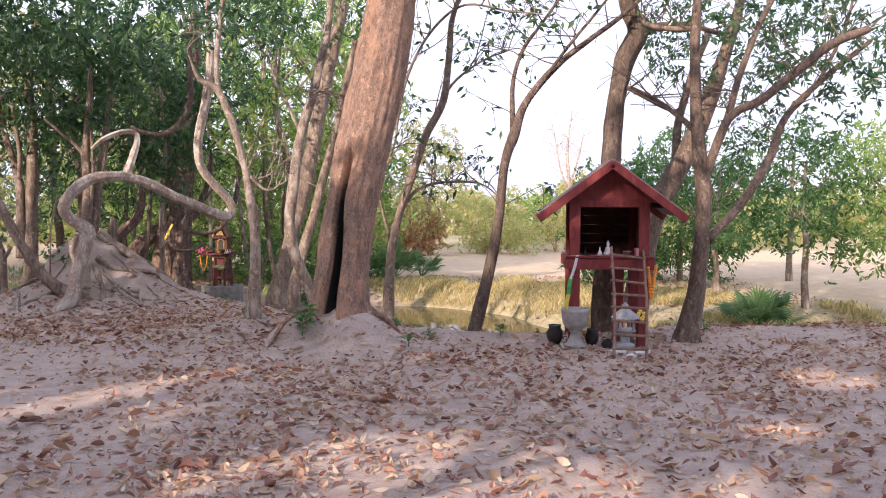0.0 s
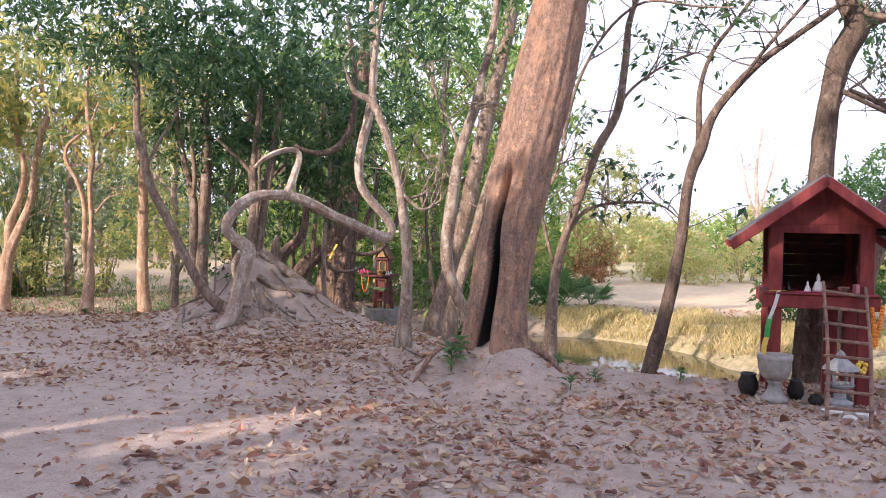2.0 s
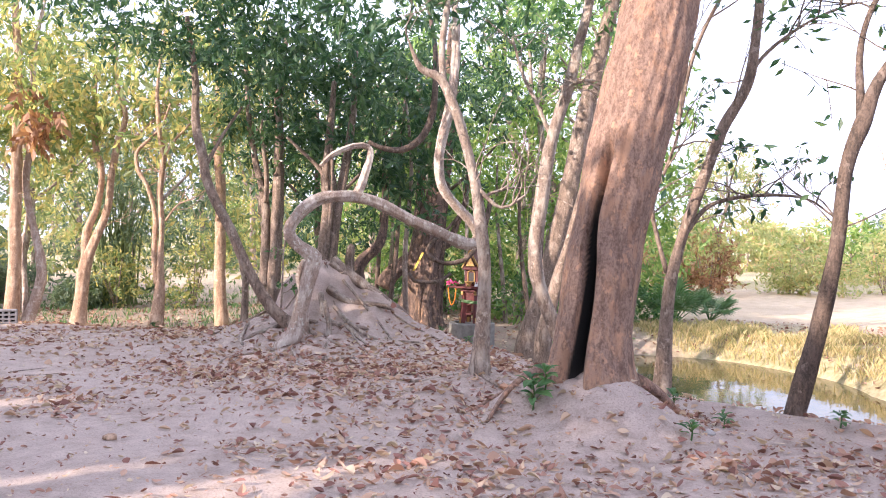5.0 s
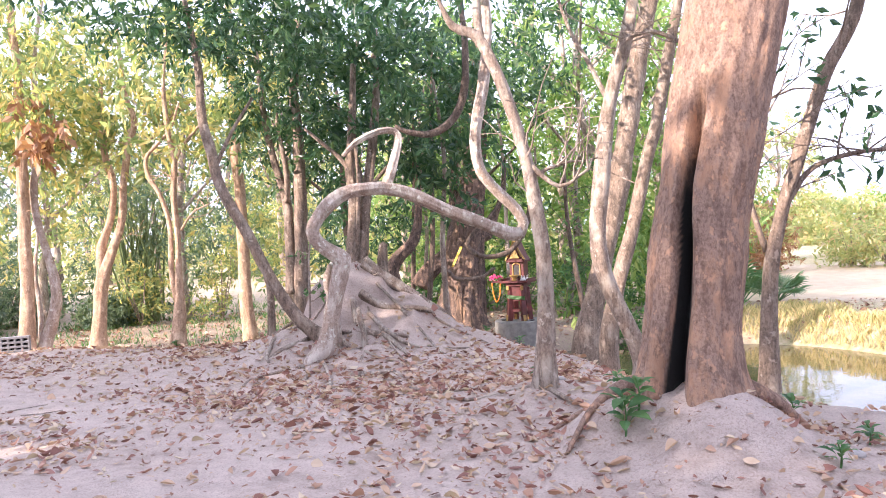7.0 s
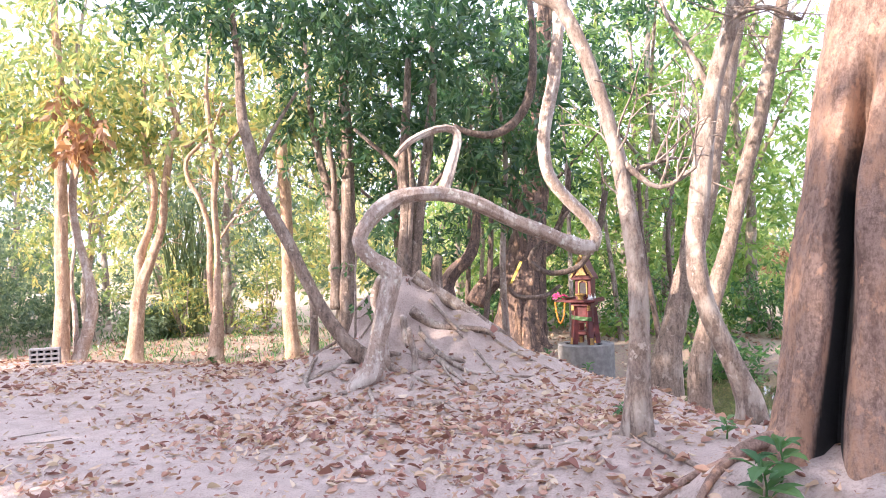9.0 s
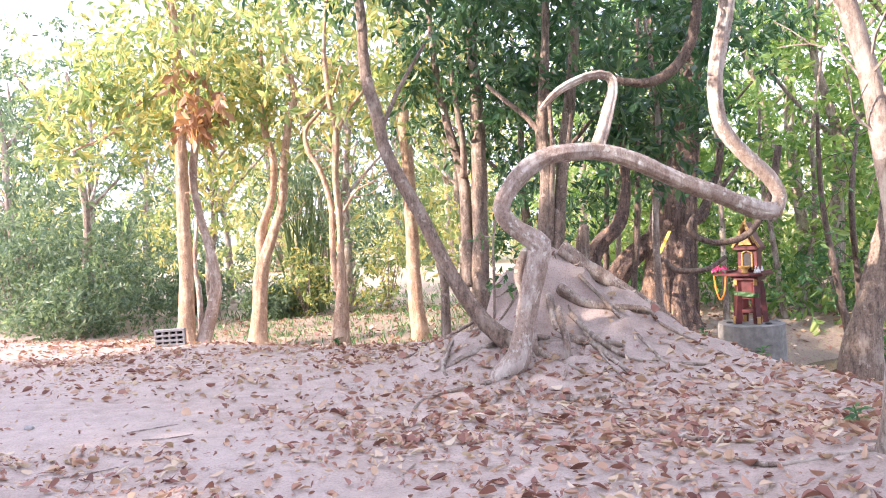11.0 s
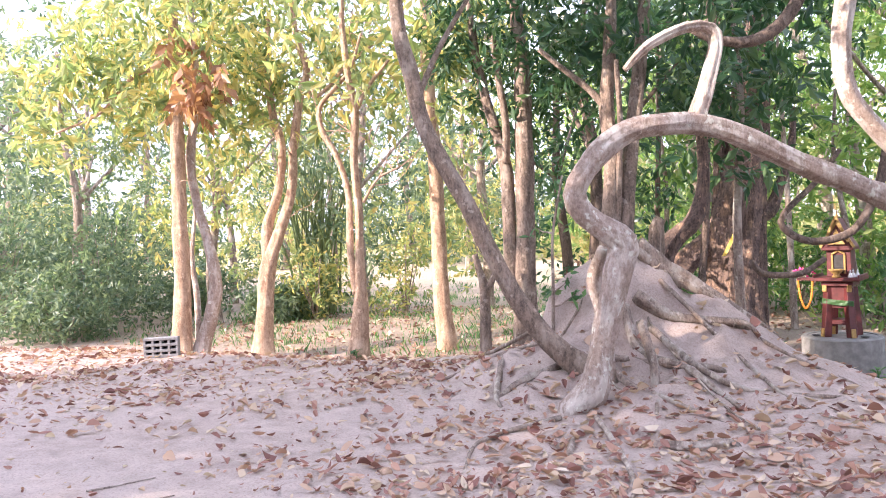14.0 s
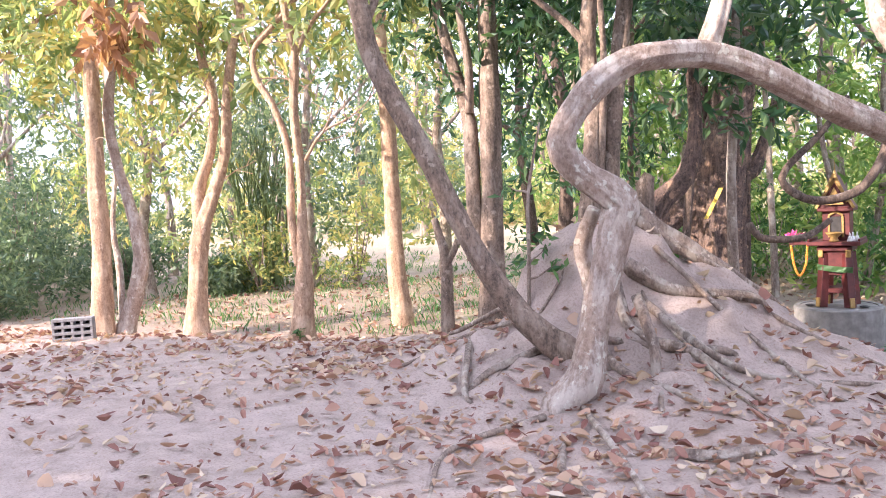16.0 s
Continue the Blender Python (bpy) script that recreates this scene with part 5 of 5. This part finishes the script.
pot(1.80, 9.15, 0.10, 0.22, BLACK, "black clay jar beside the cement planter")
pot(2.24, 9.12, 0.08, 0.2, BLACK, "black clay jar under the shrine")
pot(2.38, 8.95, 0.07, 0.1, BLACK, "small black bowl under the shrine")
pot(2.62, 8.98, 0.09, 0.14, BLACK, "dark clay bowl at the shrine post")


def lantern(x, y):
    z = height(x, y)
    e = thing("stone_lantern", (x, y, z), "small grey cement lantern house under the ladder", "lantern")
    part("base", lathe([(0.12, z - 0.02), (0.12, z + 0.05), (0.06, z + 0.08), (0.055, z + 0.17), (0.12, z + 0.2), (0.14, z + 0.22)], x, y, 8), TIN, e)
    for k in range(4):
        a = math.pi / 4 + k * math.pi / 2
        part("pillar", box(x + 0.11 * math.cos(a), y + 0.11 * math.sin(a), z + 0.29, 0.03, 0.03, 0.14), TIN, e)
    part("roof", lathe([(0.17, z + 0.361), (0.16, z + 0.38), (0.07, z + 0.45), (0.04, z + 0.47), (0.045, z + 0.50), (0.01, z + 0.54)], x, y, 8), TIN, e)
    for k in range(4):
        solid("cup", lathe([(0.014, z + 0.22), (0.018, z + 0.255), (0.012, z + 0.255), (0.01, z + 0.23)], x - 0.05 + 0.033 * k, y - 0.06, 10), WHITE, "tiny white offering cup in the lantern", "cup", "offering cups", smooth=True)


lantern(2.56, 8.85)
for k, (x, y, s) in enumerate(((2.42, 8.55, 0.07), (2.66, 8.45, 0.06), (2.50, 8.35, 0.05), (2.74, 8.6, 0.05))):
    z = height(x, y)
    solid("litter_bag", lathe([(0.0, z - 0.005), (s, z), (s * 1.1, z + s * 0.4), (s * 0.5, z + s * 0.8), (0.0, z + s * 0.7)], x, y, 11, 0.9), WHITE, "crumpled white plastic scrap on the ground", "litter", "plastic scraps")


# ---- the small glazed spirit house on its concrete ring ----
def small_shrine(x, y, turn):
    z0 = height(x, y)
    zt = -0.17
    ring = thing("concrete_ring", (x, y, z0), "round grey concrete well ring used as a plinth", "plinth")
    part("wall", lathe([(0.43, z0 - 0.15), (0.43, zt), (0.415, zt + 0.012), (0.37, zt + 0.012), (0.37, zt - 0.04)], x, y, 40, 0.01), RING, ring)
    part("lid", lathe([(0.368, zt - 0.05), (0.368, zt + 0.004), (0.0, zt + 0.006)], x, y, 40), RING, ring)
    m = pose(x, y, zt + 0.006, 0, 0, turn)
    e = thing("spirit_house", (x, y, zt), "small maroon-and-gold glazed cement spirit house on a pillar", "shrine")

    def add(name, g, mat, parent=e, label=""):
        return part(name, moved(g, m), mat, parent, label)
    for sx in (-0.10, 0.10):
        for sy in (-0.10, 0.10):
            leg = add("leg", beam((sx * 1.35, sy * 1.35, 0), (sx, sy, 0.56), 0.085, 0.085), MAROON)
            add("gold_foot", beam((sx * 1.42, sy * 1.37 - 0.012, 0.0), (sx * 1.36, sy * 1.30 - 0.012, 0.10), 0.05, 0.085, 0.003), GOLD, leg, "gold ornament")
    add("crossbar", box(0, 0, 0.17, 0.26, 0.26, 0.05), MAROON)
    add("panel", box(0, 0.0, 0.47, 0.25, 0.25, 0.28), MAROON)
    add("moulding", box(0, 0, 0.61, 0.33, 0.33, 0.05), MAROON)
    add("table", box(0, 0, 0.665, 0.50, 0.46, 0.04), MAROON)
    for s in (-1, 1):
        add("gold_corner", box(s * 0.13, -0.165, 0.56, 0.05, 0.02, 0.08), GOLD)
        add("rail", box(s * 0.235, 0, 0.70, 0.02, 0.42, 0.03), MAROON)
    add("room", box(0, 0.06, 0.84, 0.26, 0.2, 0.31), MAROON)
    # flat black plate for the shade inside the doorway; the room is solid
    add("door_shade_plate", box(0, -0.043, 0.83, 0.11, 0.006, 0.21, 0.002), BLACK)
    for s in (-1, 1):
        add("door_jamb", box(s * 0.065, -0.05, 0.83, 0.022, 0.02, 0.22, 0.004), GOLD)
    add("door_arch", beam((-0.07, -0.05, 0.945), (0, -0.05, 0.985), 0.022, 0.022, 0.004), GOLD)
    add("door_arch", beam((0.07, -0.05, 0.945), (0, -0.05, 0.985), 0.022, 0.022, 0.004), GOLD)
    add("eave", box(0, 0.05, 1.01, 0.34, 0.29, 0.04), MAROON)
    for k, (hw, z, d) in enumerate(((0.17, 1.03, 0.26), (0.12, 1.09, 0.30))):
        rv = np.array([(sx, sy, z) for sy in (0.05 - d / 2, 0.05 + d / 2) for sx in (-hw, hw)] + [(0, 0.05 - d / 2, z + 0.27), (0, 0.05 + d / 2, z + 0.27)])
        roof = add("roof", (rv, [[0, 1, 4], [3, 2, 5], [0, 4, 5, 2], [1, 3, 5, 4], [0, 2, 3, 1]]), MAROON)
        for s in (-1, 1):
            add("gable_trim", beam((s * hw * 1.05, 0.05 - d / 2 - 0.012, z - 0.005), (0, 0.05 - d / 2 - 0.012, z + 0.285), 0.022, 0.03, 0.003), GOLD, roof, "gold gable edge")
    add("gable_panel", (np.array([(-0.09, -0.118, 1.06), (0.09, -0.118, 1.06), (0, -0.118, 1.24), (-0.09, -0.108, 1.06), (0.09, -0.108, 1.06), (0, -0.108, 1.24)]), [[0, 1, 2], [5, 4, 3], [0, 3, 4, 1], [1, 4, 5, 2], [2, 5, 3, 0]]), GOLD)
    add("finial", moved(lathe([(0.014, 1.34), (0.018, 1.38), (0.006, 1.42), (0.001, 1.52)], 0, -0.06, 8), Matrix()), GOLD)
    p = m @ Vector((0, -0.16, 0.685))
    solid("incense_bowl", lathe([(0.045, p.z), (0.05, p.z + 0.01), (0.03, p.z + 0.035), (0.07, p.z + 0.075), (0.085, p.z + 0.095), (0.07, p.z + 0.09), (0.02, p.z + 0.05)], p.x, p.y, 18), GOLD, "yellow footed incense bowl on the shrine table", "bowl", smooth=True)
    for k, (dx, dy) in enumerate(((0.17, -0.14), (0.20, -0.08), (0.15, -0.19))):
        q = m @ Vector((dx, dy, 0.685))
        figure(q.x, q.y, q.z, 0.45, WHITE, "tiny white figurine on the shrine table")
    q = m @ Vector((-0.36, -0.1, 0.66))
    solid("flower_bunch", leaves([(q.x, q.y, q.z + 0.10)], 24, 0.05, 0.025, -0.4, 5, 0.7), PINK, "bunch of pink artificial flowers", "flowers")
    solid("shelf_arm", moved(box(-0.33, -0.1, 0.665, 0.2, 0.14, 0.03), m), MAROON, "maroon side shelf joined to the spirit house", "shelf")
    g = [m @ Vector(v) for v in ((-0.41, -0.18, 0.64), (-0.38, -0.19, 0.44), (-0.33, -0.19, 0.33), (-0.27, -0.19, 0.44), (-0.25, -0.18, 0.64))]
    garland("garland", [tuple(v) for v in g], 0.013, ORANGE, "orange flower garland hanging from the shrine table")
    cloth("sash", [tuple(m @ Vector(v)) for v in ((-0.16, -0.165, 0.42), (0, -0.17, 0.40), (0.17, -0.165, 0.39))], 0.06, LEAF_MID, "dull green sash tied round the pillar", "sash", (0, 0, 1))
    for dx, dy in ((-0.25, -0.12), (0.26, -0.1)):
        q = m @ Vector((dx, dy, 0.0))
        solid("saucer", lathe([(0.02, q.z), (0.05, q.z + 0.012), (0.04, q.z + 0.02), (0.01, q.z + 0.012)], q.x, q.y, 12), BLACK, "small dark saucer on the concrete ring", "dish")


small_shrine(-3.85, 16.75, -8)


# ---- ventilation block, roots, sticks ----
def vent_block(x, y, turn):
    z = height(x, y) - 0.01
    m = pose(x, y, z, 0, 0, turn)
    e = thing("ventilation_block", (x, y, z), "grey cement ventilation block with rows of slots", "block")
    for k in range(4):
        part("web", moved(box(0, 0, 0.025 + k * 0.072, 0.42, 0.12, 0.034 if k else 0.05, 0.004), m), BLOCK, e)
    for k in range(5):
        part("rib", moved(box(-0.195 + k * 0.0975, 0.0, 0.13, 0.028, 0.112, 0.22, 0.003), m), BLOCK, e)
    # black sheet added to paint the shade inside the slots
    part("slot_shade_sheet", moved(box(0, 0.05, 0.13, 0.40, 0.012, 0.2, 0.003), m), SLOT_SHADE, e)


vent_block(-11.1, 13.05, 38)


def root(pts, r, seed, label="bare woody root snaking over the mound"):
    """A surface root that hugs the ground."""
    rows = []
    for i, (x, y) in enumerate(pts):
        k = i / (len(pts) - 1)
        rows.append((x, y, height(x, y) + r * (0.5 - 0.9 * (k > 0.99)), r * (1 - 0.6 * k)))
    solid("root", tube(rows, 9, 0.25, seed=seed), BARK_GREY, label, "root", "surface roots", smooth=True)


def heavy_root(pts, label, lift=0.4):
    """A thick gnarled root of (x, y, r) rows lying over the mound."""
    rows = [(x, y, height(x, y) + r * lift, r) for x, y, r in pts]
    x, y, z, r = rows[-1]
    rows.append((x + 0.1, y - 0.02, height(x + 0.1, y - 0.02) - 0.05, r * 0.5))
    solid("root", tube(rows, 18, 0.35, flute=0.5, seed=pts[0][0], step=0.04), BARK_GREY, label, "root", "mound roots", smooth=True)


heavy_root(((-5.12, 13.0, 0.037), (-5.0, 12.86, 0.037), (-4.84, 12.76, 0.043), (-4.52, 12.64, 0.034), (-4.28, 12.53, 0.027), (-4.14, 12.4, 0.020)), "gnarled vine root winding down the mound")
heavy_root(((-5.12, 13.35, 0.081), (-4.88, 13.5, 0.074), (-4.6, 13.66, 0.056), (-4.32, 13.82, 0.037), (-4.14, 14.0, 0.034)), "thick buttress root along the mound's crest")
heavy_root(((-5.06, 13.1, 0.056), (-4.78, 13.17, 0.046), (-4.51, 13.33, 0.034), (-4.25, 13.5, 0.030)), "thick gnarled root on the mound's flank")
heavy_root(((-5.1, 12.58, 0.030), (-4.69, 12.72, 0.030), (-4.36, 12.85, 0.024)), "bare root lying across the mound's foot")
heavy_root(((-4.46, 11.53, 0.034), (-4.21, 11.49, 0.038), (-4.01, 11.62, 0.025)), "pale root half buried in fallen leaves", 0.1)
heavy_root(((-4.97, 11.48, 0.019), (-4.87, 11.18, 0.021), (-4.68, 10.96, 0.015)), "thin pale root before the arch's foot")
heavy_root(((-6.15, 12.76, 0.024), (-5.95, 12.32, 0.025), (-5.76, 11.9, 0.019)), "thin root on the mound's near side")
solid("root", tube([(-5.02, 12.3, 1.08, 0.05), (-5.12, 12.36, 0.85, 0.06), (-5.09, 12.4, 0.6, 0.062), (-5.08, 12.42, 0.35, 0.06), (-5.04, 12.42, 0.05, 0.05)], 18, 0.3, flute=0.5, seed=3.0, step=0.04), BARK_PALE, "pale strand of root beside the arch's leg", "root", "mound roots", smooth=True)
solid("root", tube([(-4.86, 12.62, 0.5, 0.035), (-4.78, 12.5, 0.36, 0.038), (-4.72, 12.45, 0.2, 0.034), (-4.7, 12.4, -0.05, 0.026)], 12, 0.3, flute=0.3, seed=5.0, step=0.04), BARK_GREY, "short hanging root on the mound", "root", "mound roots", smooth=True)
tree([[(-5.78, 13.0, 0.1, 0.017), (-5.75, 13.0, 0.77, 0.015), (-5.73, 13.0, 1.2, 0.013), (-5.62, 13.0, 1.7, 0.008)]], BARK_GREY, "thin straight sapling on the mound", leaf=LEAF_MID, bare=4, bare_length=0.3, seed=61, sides=8, flare=0, size=0.12)
tree([[(-7.02, 14.0, 0.0, 0.06), (-7.0, 14.0, 0.61, 0.05), (-7.06, 14.0, 0.85, 0.035), (-7.1, 14.0, 1.0, 0.03)], [(-7.0, 14.0, 0.58, 0.04), (-6.92, 14.0, 0.68, 0.034), (-6.86, 14.0, 0.8, 0.03)]], BARK_BROWN, "low forked dead stump behind the mound", seed=62, sides=12)
tree([[(-5.2, 14.6, 0.2, 0.13), (-5.23, 14.62, 0.63, 0.11), (-5.28, 14.68, 0.86, 0.10), (-5.15, 14.75, 1.09, 0.09), (-4.98, 14.84, 1.26, 0.08), (-4.9, 14.95, 1.7, 0.06), (-4.95, 15.05, 2.5, 0.045)]], BARK_FIG, "curling brown trunk rising behind the mound", seed=63, flute=0.3)


ROOTS = (((-5.25, 12.7), (-4.9, 12.35), (-4.55, 12.25), (-4.1, 12.0)), ((-4.9, 13.0), (-4.5, 12.75), (-4.1, 12.7), (-3.5, 12.9)), ((-5.5, 12.5), (-5.75, 12.2), (-5.8, 11.8)), ((-5.7, 12.9), (-6.2, 12.8), (-6.6, 12.5), (-7.0, 12.45)),
         ((-6.0, 13.3), (-6.6, 13.3), (-7.2, 13.4), (-8.0, 13.3)), ((-4.7, 12.5), (-4.6, 12.1), (-4.5, 11.7)), ((-5.0, 11.9), (-4.6, 11.3), (-4.3, 10.7), (-4.25, 10.2)), ((-5.2, 11.8), (-5.5, 11.2), (-5.3, 10.6)),
         ((-4.7, 13.8), (-4.1, 13.5), (-3.4, 13.6)), ((-4.9, 13.3), (-4.2, 13.1), (-3.7, 12.5), (-3.2, 12.3)), ((-1.9, 10.0), (-1.5, 9.6), (-1.2, 9.2)), ((-2.0, 10.1), (-2.5, 9.9), (-2.9, 10.2)), ((-1.2, 11.4), (-0.9, 10.9), (-1.2, 10.3)),
         ((-3.4, 10.7), (-2.9, 10.4), (-2.3, 10.5)))
for k, pts in enumerate(ROOTS):
    root(pts, 0.034 if k < 3 else 0.022, k)
# vine-like roots plastered on the mound
for k in range(3):
    a = -2.2 + k * 0.9 + 0.3 * math.sin(k * 5)
    pts = [(-5.3 + 0.12 * math.cos(a) + d * math.cos(a + 0.3 * d), 13.35 + 0.12 * math.sin(a) + d * math.sin(a + 0.7 * d * math.sin(k * 2.3))) for d in (0.05, 0.3, 0.7, 1.1, 1.5)]
    root(pts, 0.015, 40 + k, "thin climbing root on the earth mound")
rng = np.random.default_rng(77)
for k in range(14):
    x, y, a, ln = rng.uniform(-9, 3), rng.uniform(4, 11), rng.uniform(0, 6.28), rng.uniform(0.2, 0.6)
    p = [(x + ln * t * math.cos(a + 0.4 * t), y + ln * t * math.sin(a + 0.4 * t)) for t in (0, 0.5, 1)]
    solid("stick", tube([(*q, height(*q) + 0.006, 0.007 - 0.002 * i) for i, q in enumerate(p)], 5, 0.2, seed=k, step=0.1), BARK_GREY, "dry fallen stick on the earth", "stick", "fallen sticks")
for k in range(30):
    x, y, s = rng.uniform(-9, 4), rng.uniform(3.5, 12), rng.uniform(0.02, 0.05)
    z = height(x, y)
    solid("clod", lathe([(0.0, z - 0.01), (s, z), (s * 0.9, z + s * 0.5), (s * 0.4, z + s * 0.8), (0.0, z + s * 0.8)], x, y, 9, 0.7), CEMENT if k % 3 else BARK_TAN, "small rounded earth clod", "stone", "clods and stones", smooth=True)
# dry leaf cluster caught in the tan tree
solid("dead_foliage", leaves(blob((-11.4, 14.0, 3.58), (0.42, 0.34, 0.62), 12, 3, 0.0), 9, 0.2, 0.10, 1.2, 6, 0.55), LEAF_DRY, "hanging bunch of dead russet leaves", "leaves", kind="stuff")
cloth("cloth_strip", [(-5.12, 17.58, 1.12), (-5.2, 17.56, 0.95), (-5.3, 17.54, 0.75)], 0.05, YELLOW, "yellow cloth tied to the fig trunk", "cloth")


def sapling(x, y, h, n, size, seed, label, z=None):
    z = height(x, y) if z is None else z
    e = thing("seedling", (x, y, z), label, "plant", "green seedlings")
    part("stem", tube([(x, y, z - 0.02, 0.008), (x + 0.01, y, z + h * 0.5, 0.006), (x - 0.01, y, z + h, 0.003)], 5, 0.1), LEAF_MID, e)
    r = np.random.default_rng(seed)
    v, f = [], []
    for k in range(n * 2):
        q, el = 2.4 * k + r.uniform(-0.4, 0.4), r.uniform(-0.3, 0.5)
        d = np.array((math.cos(q) * math.cos(el), math.sin(q) * math.cos(el), math.sin(el)))
        s = np.array((-math.sin(q), math.cos(q), r.normal() * 0.2))
        ln = size * r.uniform(0.7, 1.25)
        base = np.array((x, y, z + h * (0.35 + 0.65 * k / (2 * n)))) + d * (ln * 0.62)
        g = blade(base, d, s, np.cross(d, s), ln, ln * 0.26, 0.25, -0.12)
        f += [[i + len(v) for i in p] for p in g[1]]
        v += g[0]
    part("foliage", (np.array(v), f), LEAF_MID, e)


sapling(-1.12, 8.62, 0.26, 8, 0.13, 1, "broad-leaved green plant at the giant's foot")
sapling(-1.05, 8.75, 0.2, 6, 0.12, 2, "broad-leaved green plant at the giant's foot")
for k, (x, y) in enumerate(((0.05, 8.6), (0.3, 9.3), (-0.1, 9.9), (-1.4, 10.4), (-8.75, 13.95), (-2.9, 15.6), (-3.4, 14.9), (1.2, 9.6), (-5.0, 17.0), (-4.6, 17.2), (-2.2, 10.9), (-0.6, 11.3), (3.9, 9.9))):
    sapling(x, y, 0.14, 6, 0.09, 10 + k, "small green seedling on the earth")


# ---- grass and fallen leaves ----
def grass(spots, per, length, name, mat, label, seed):
    r = np.random.default_rng(seed)
    v, f = [], []
    for x, y in spots:
        z = height(x, y)
        for _ in range(per):
            bx, by = x + r.normal() * 0.08, y + r.normal() * 0.08
            a, ln = r.uniform(0, 6.28), length * r.uniform(0.5, 1.2)
            o, s = np.array((math.cos(a), math.sin(a), 0)) * ln * r.uniform(0.1, 0.6), np.array((-math.sin(a), math.cos(a), 0)) * 0.008
            b, i = np.array((bx, by, z - 0.01)), len(v)
            v += [b - s, b + s, b + o * 0.4 + [0, 0, ln * 0.6], b + o + [0, 0, ln * 0.85]]
            f += [[i, i + 1, i + 2], [i, i + 2, i + 3]]
    solid(name, (np.array(v), f), mat, label, "grass", kind="stuff")


r1 = np.random.default_rng(21)
spots = []
while len(spots) < 1900:
    x, y = r1.uniform(-1, 9), r1.uniform(13, 22.5)
    bank = -0.79 * (x - 0.9) - 0.61 * (y - 15.2)
    if bank < -1.2 and y + 1.0 * max(0, x - 3.2) < 20.8 and height(x, y) > -0.8 and noise.noise((x * 0.7, y * 0.7, 1)) > -0.15:
        spots.append((x, y))
grass(spots, 9, 0.20, "dry_grass", STRAW, "tufts of dry yellow grass on the far bank", 3)
spots = [(r1.uniform(-17, -6.5), r1.uniform(15.6, 26)) for _ in range(900)]
grass(spots, 6, 0.16, "low_grass", LEAF_MID, "low green weeds on the ditch floor", 4)


def fallen(count, region, size, seed, name, label, dense=None):
    """Curled dead leaves lying on the ground: boat-shaped blades of four triangles."""
    r = np.random.default_rng(seed)
    v, f, done = [], [], 0
    while done < count:
        x, y = r.uniform(region[0], region[1]), r.uniform(region[2], region[3])
        if dense and r.random() > dense(x, y):
            continue
        z = height(x, y)
        if z < -0.84:
            continue
        done += 1
        a, ln, curl = r.uniform(0, 6.28), size * r.uniform(0.45, 1.4), r.uniform(-0.15, 0.55) * r.random()
        d, s = np.array((math.cos(a), math.sin(a), r.normal() * 0.25)), np.array((-math.sin(a), math.cos(a), r.normal() * 0.45))
        g = blade(np.array((x, y, z + 0.006 + 0.02 * r.random() * size / 0.1 + max(0, -curl) * ln)), d, s, np.array((0, 0, 1.0)), ln, ln * r.uniform(0.12, 0.28), r.uniform(-0.3, 1.6), curl)
        i = len(v)
        f += [[j + i for j in p] for p in g[1]]
        v += g[0]
    solid(name, (np.array(v), f), LITTER, label, "leaves", kind="stuff")


def drift(x, y):
    """Where leaves gather: round the mound and roots, in patches elsewhere."""
    p = 0.03 + 0.6 * smooth(0.1, 0.32, noise.noise((x * 0.7, y * 1.0, 11)) + 0.4 * noise.noise((x * 2.5, y * 2.5, 2)))
    p += 0.45 * smooth(-3.5, -1.5, x) * (1 - smooth(8.5, 10, y))
    p += hump(x, y, -3.9, 10.9, 1.5, 0.65) + hump(x, y, -2.6, 9.8, 1.1, 0.5) + hump(x, y, -6.8, 12.8, 0.9, 0.6) + hump(x, y, -5.4, 9.9, 0.8, 0.6)
    p -= hump(x, y, -5.1, 13.3, 1.0, 0.7) + hump(x, y, -0.5, 8.7, 0.6, 0.3) + hump(x, y, -7.8, 11.0, 1.9, 0.45)
    p += 0.2 * smooth(10, 12, y)
    return p


fallen(16000, (-13, 7, 1.5, 13.5), 0.08, 1, "leaf_litter", "curled brown and russet fallen leaves on the earth", drift)
fallen(11000, (-16, 9, 10, 22), 0.085, 2, "leaf_litter", "dry leaves lying in the ditch and wood", lambda x, y: 0.7)
fallen(20000, (-12, 7, 1.5, 12.6), 0.042, 3, "leaf_crumbs", "crumbled leaf fragments over the earth", lambda x, y: 0.3 + drift(x, y))
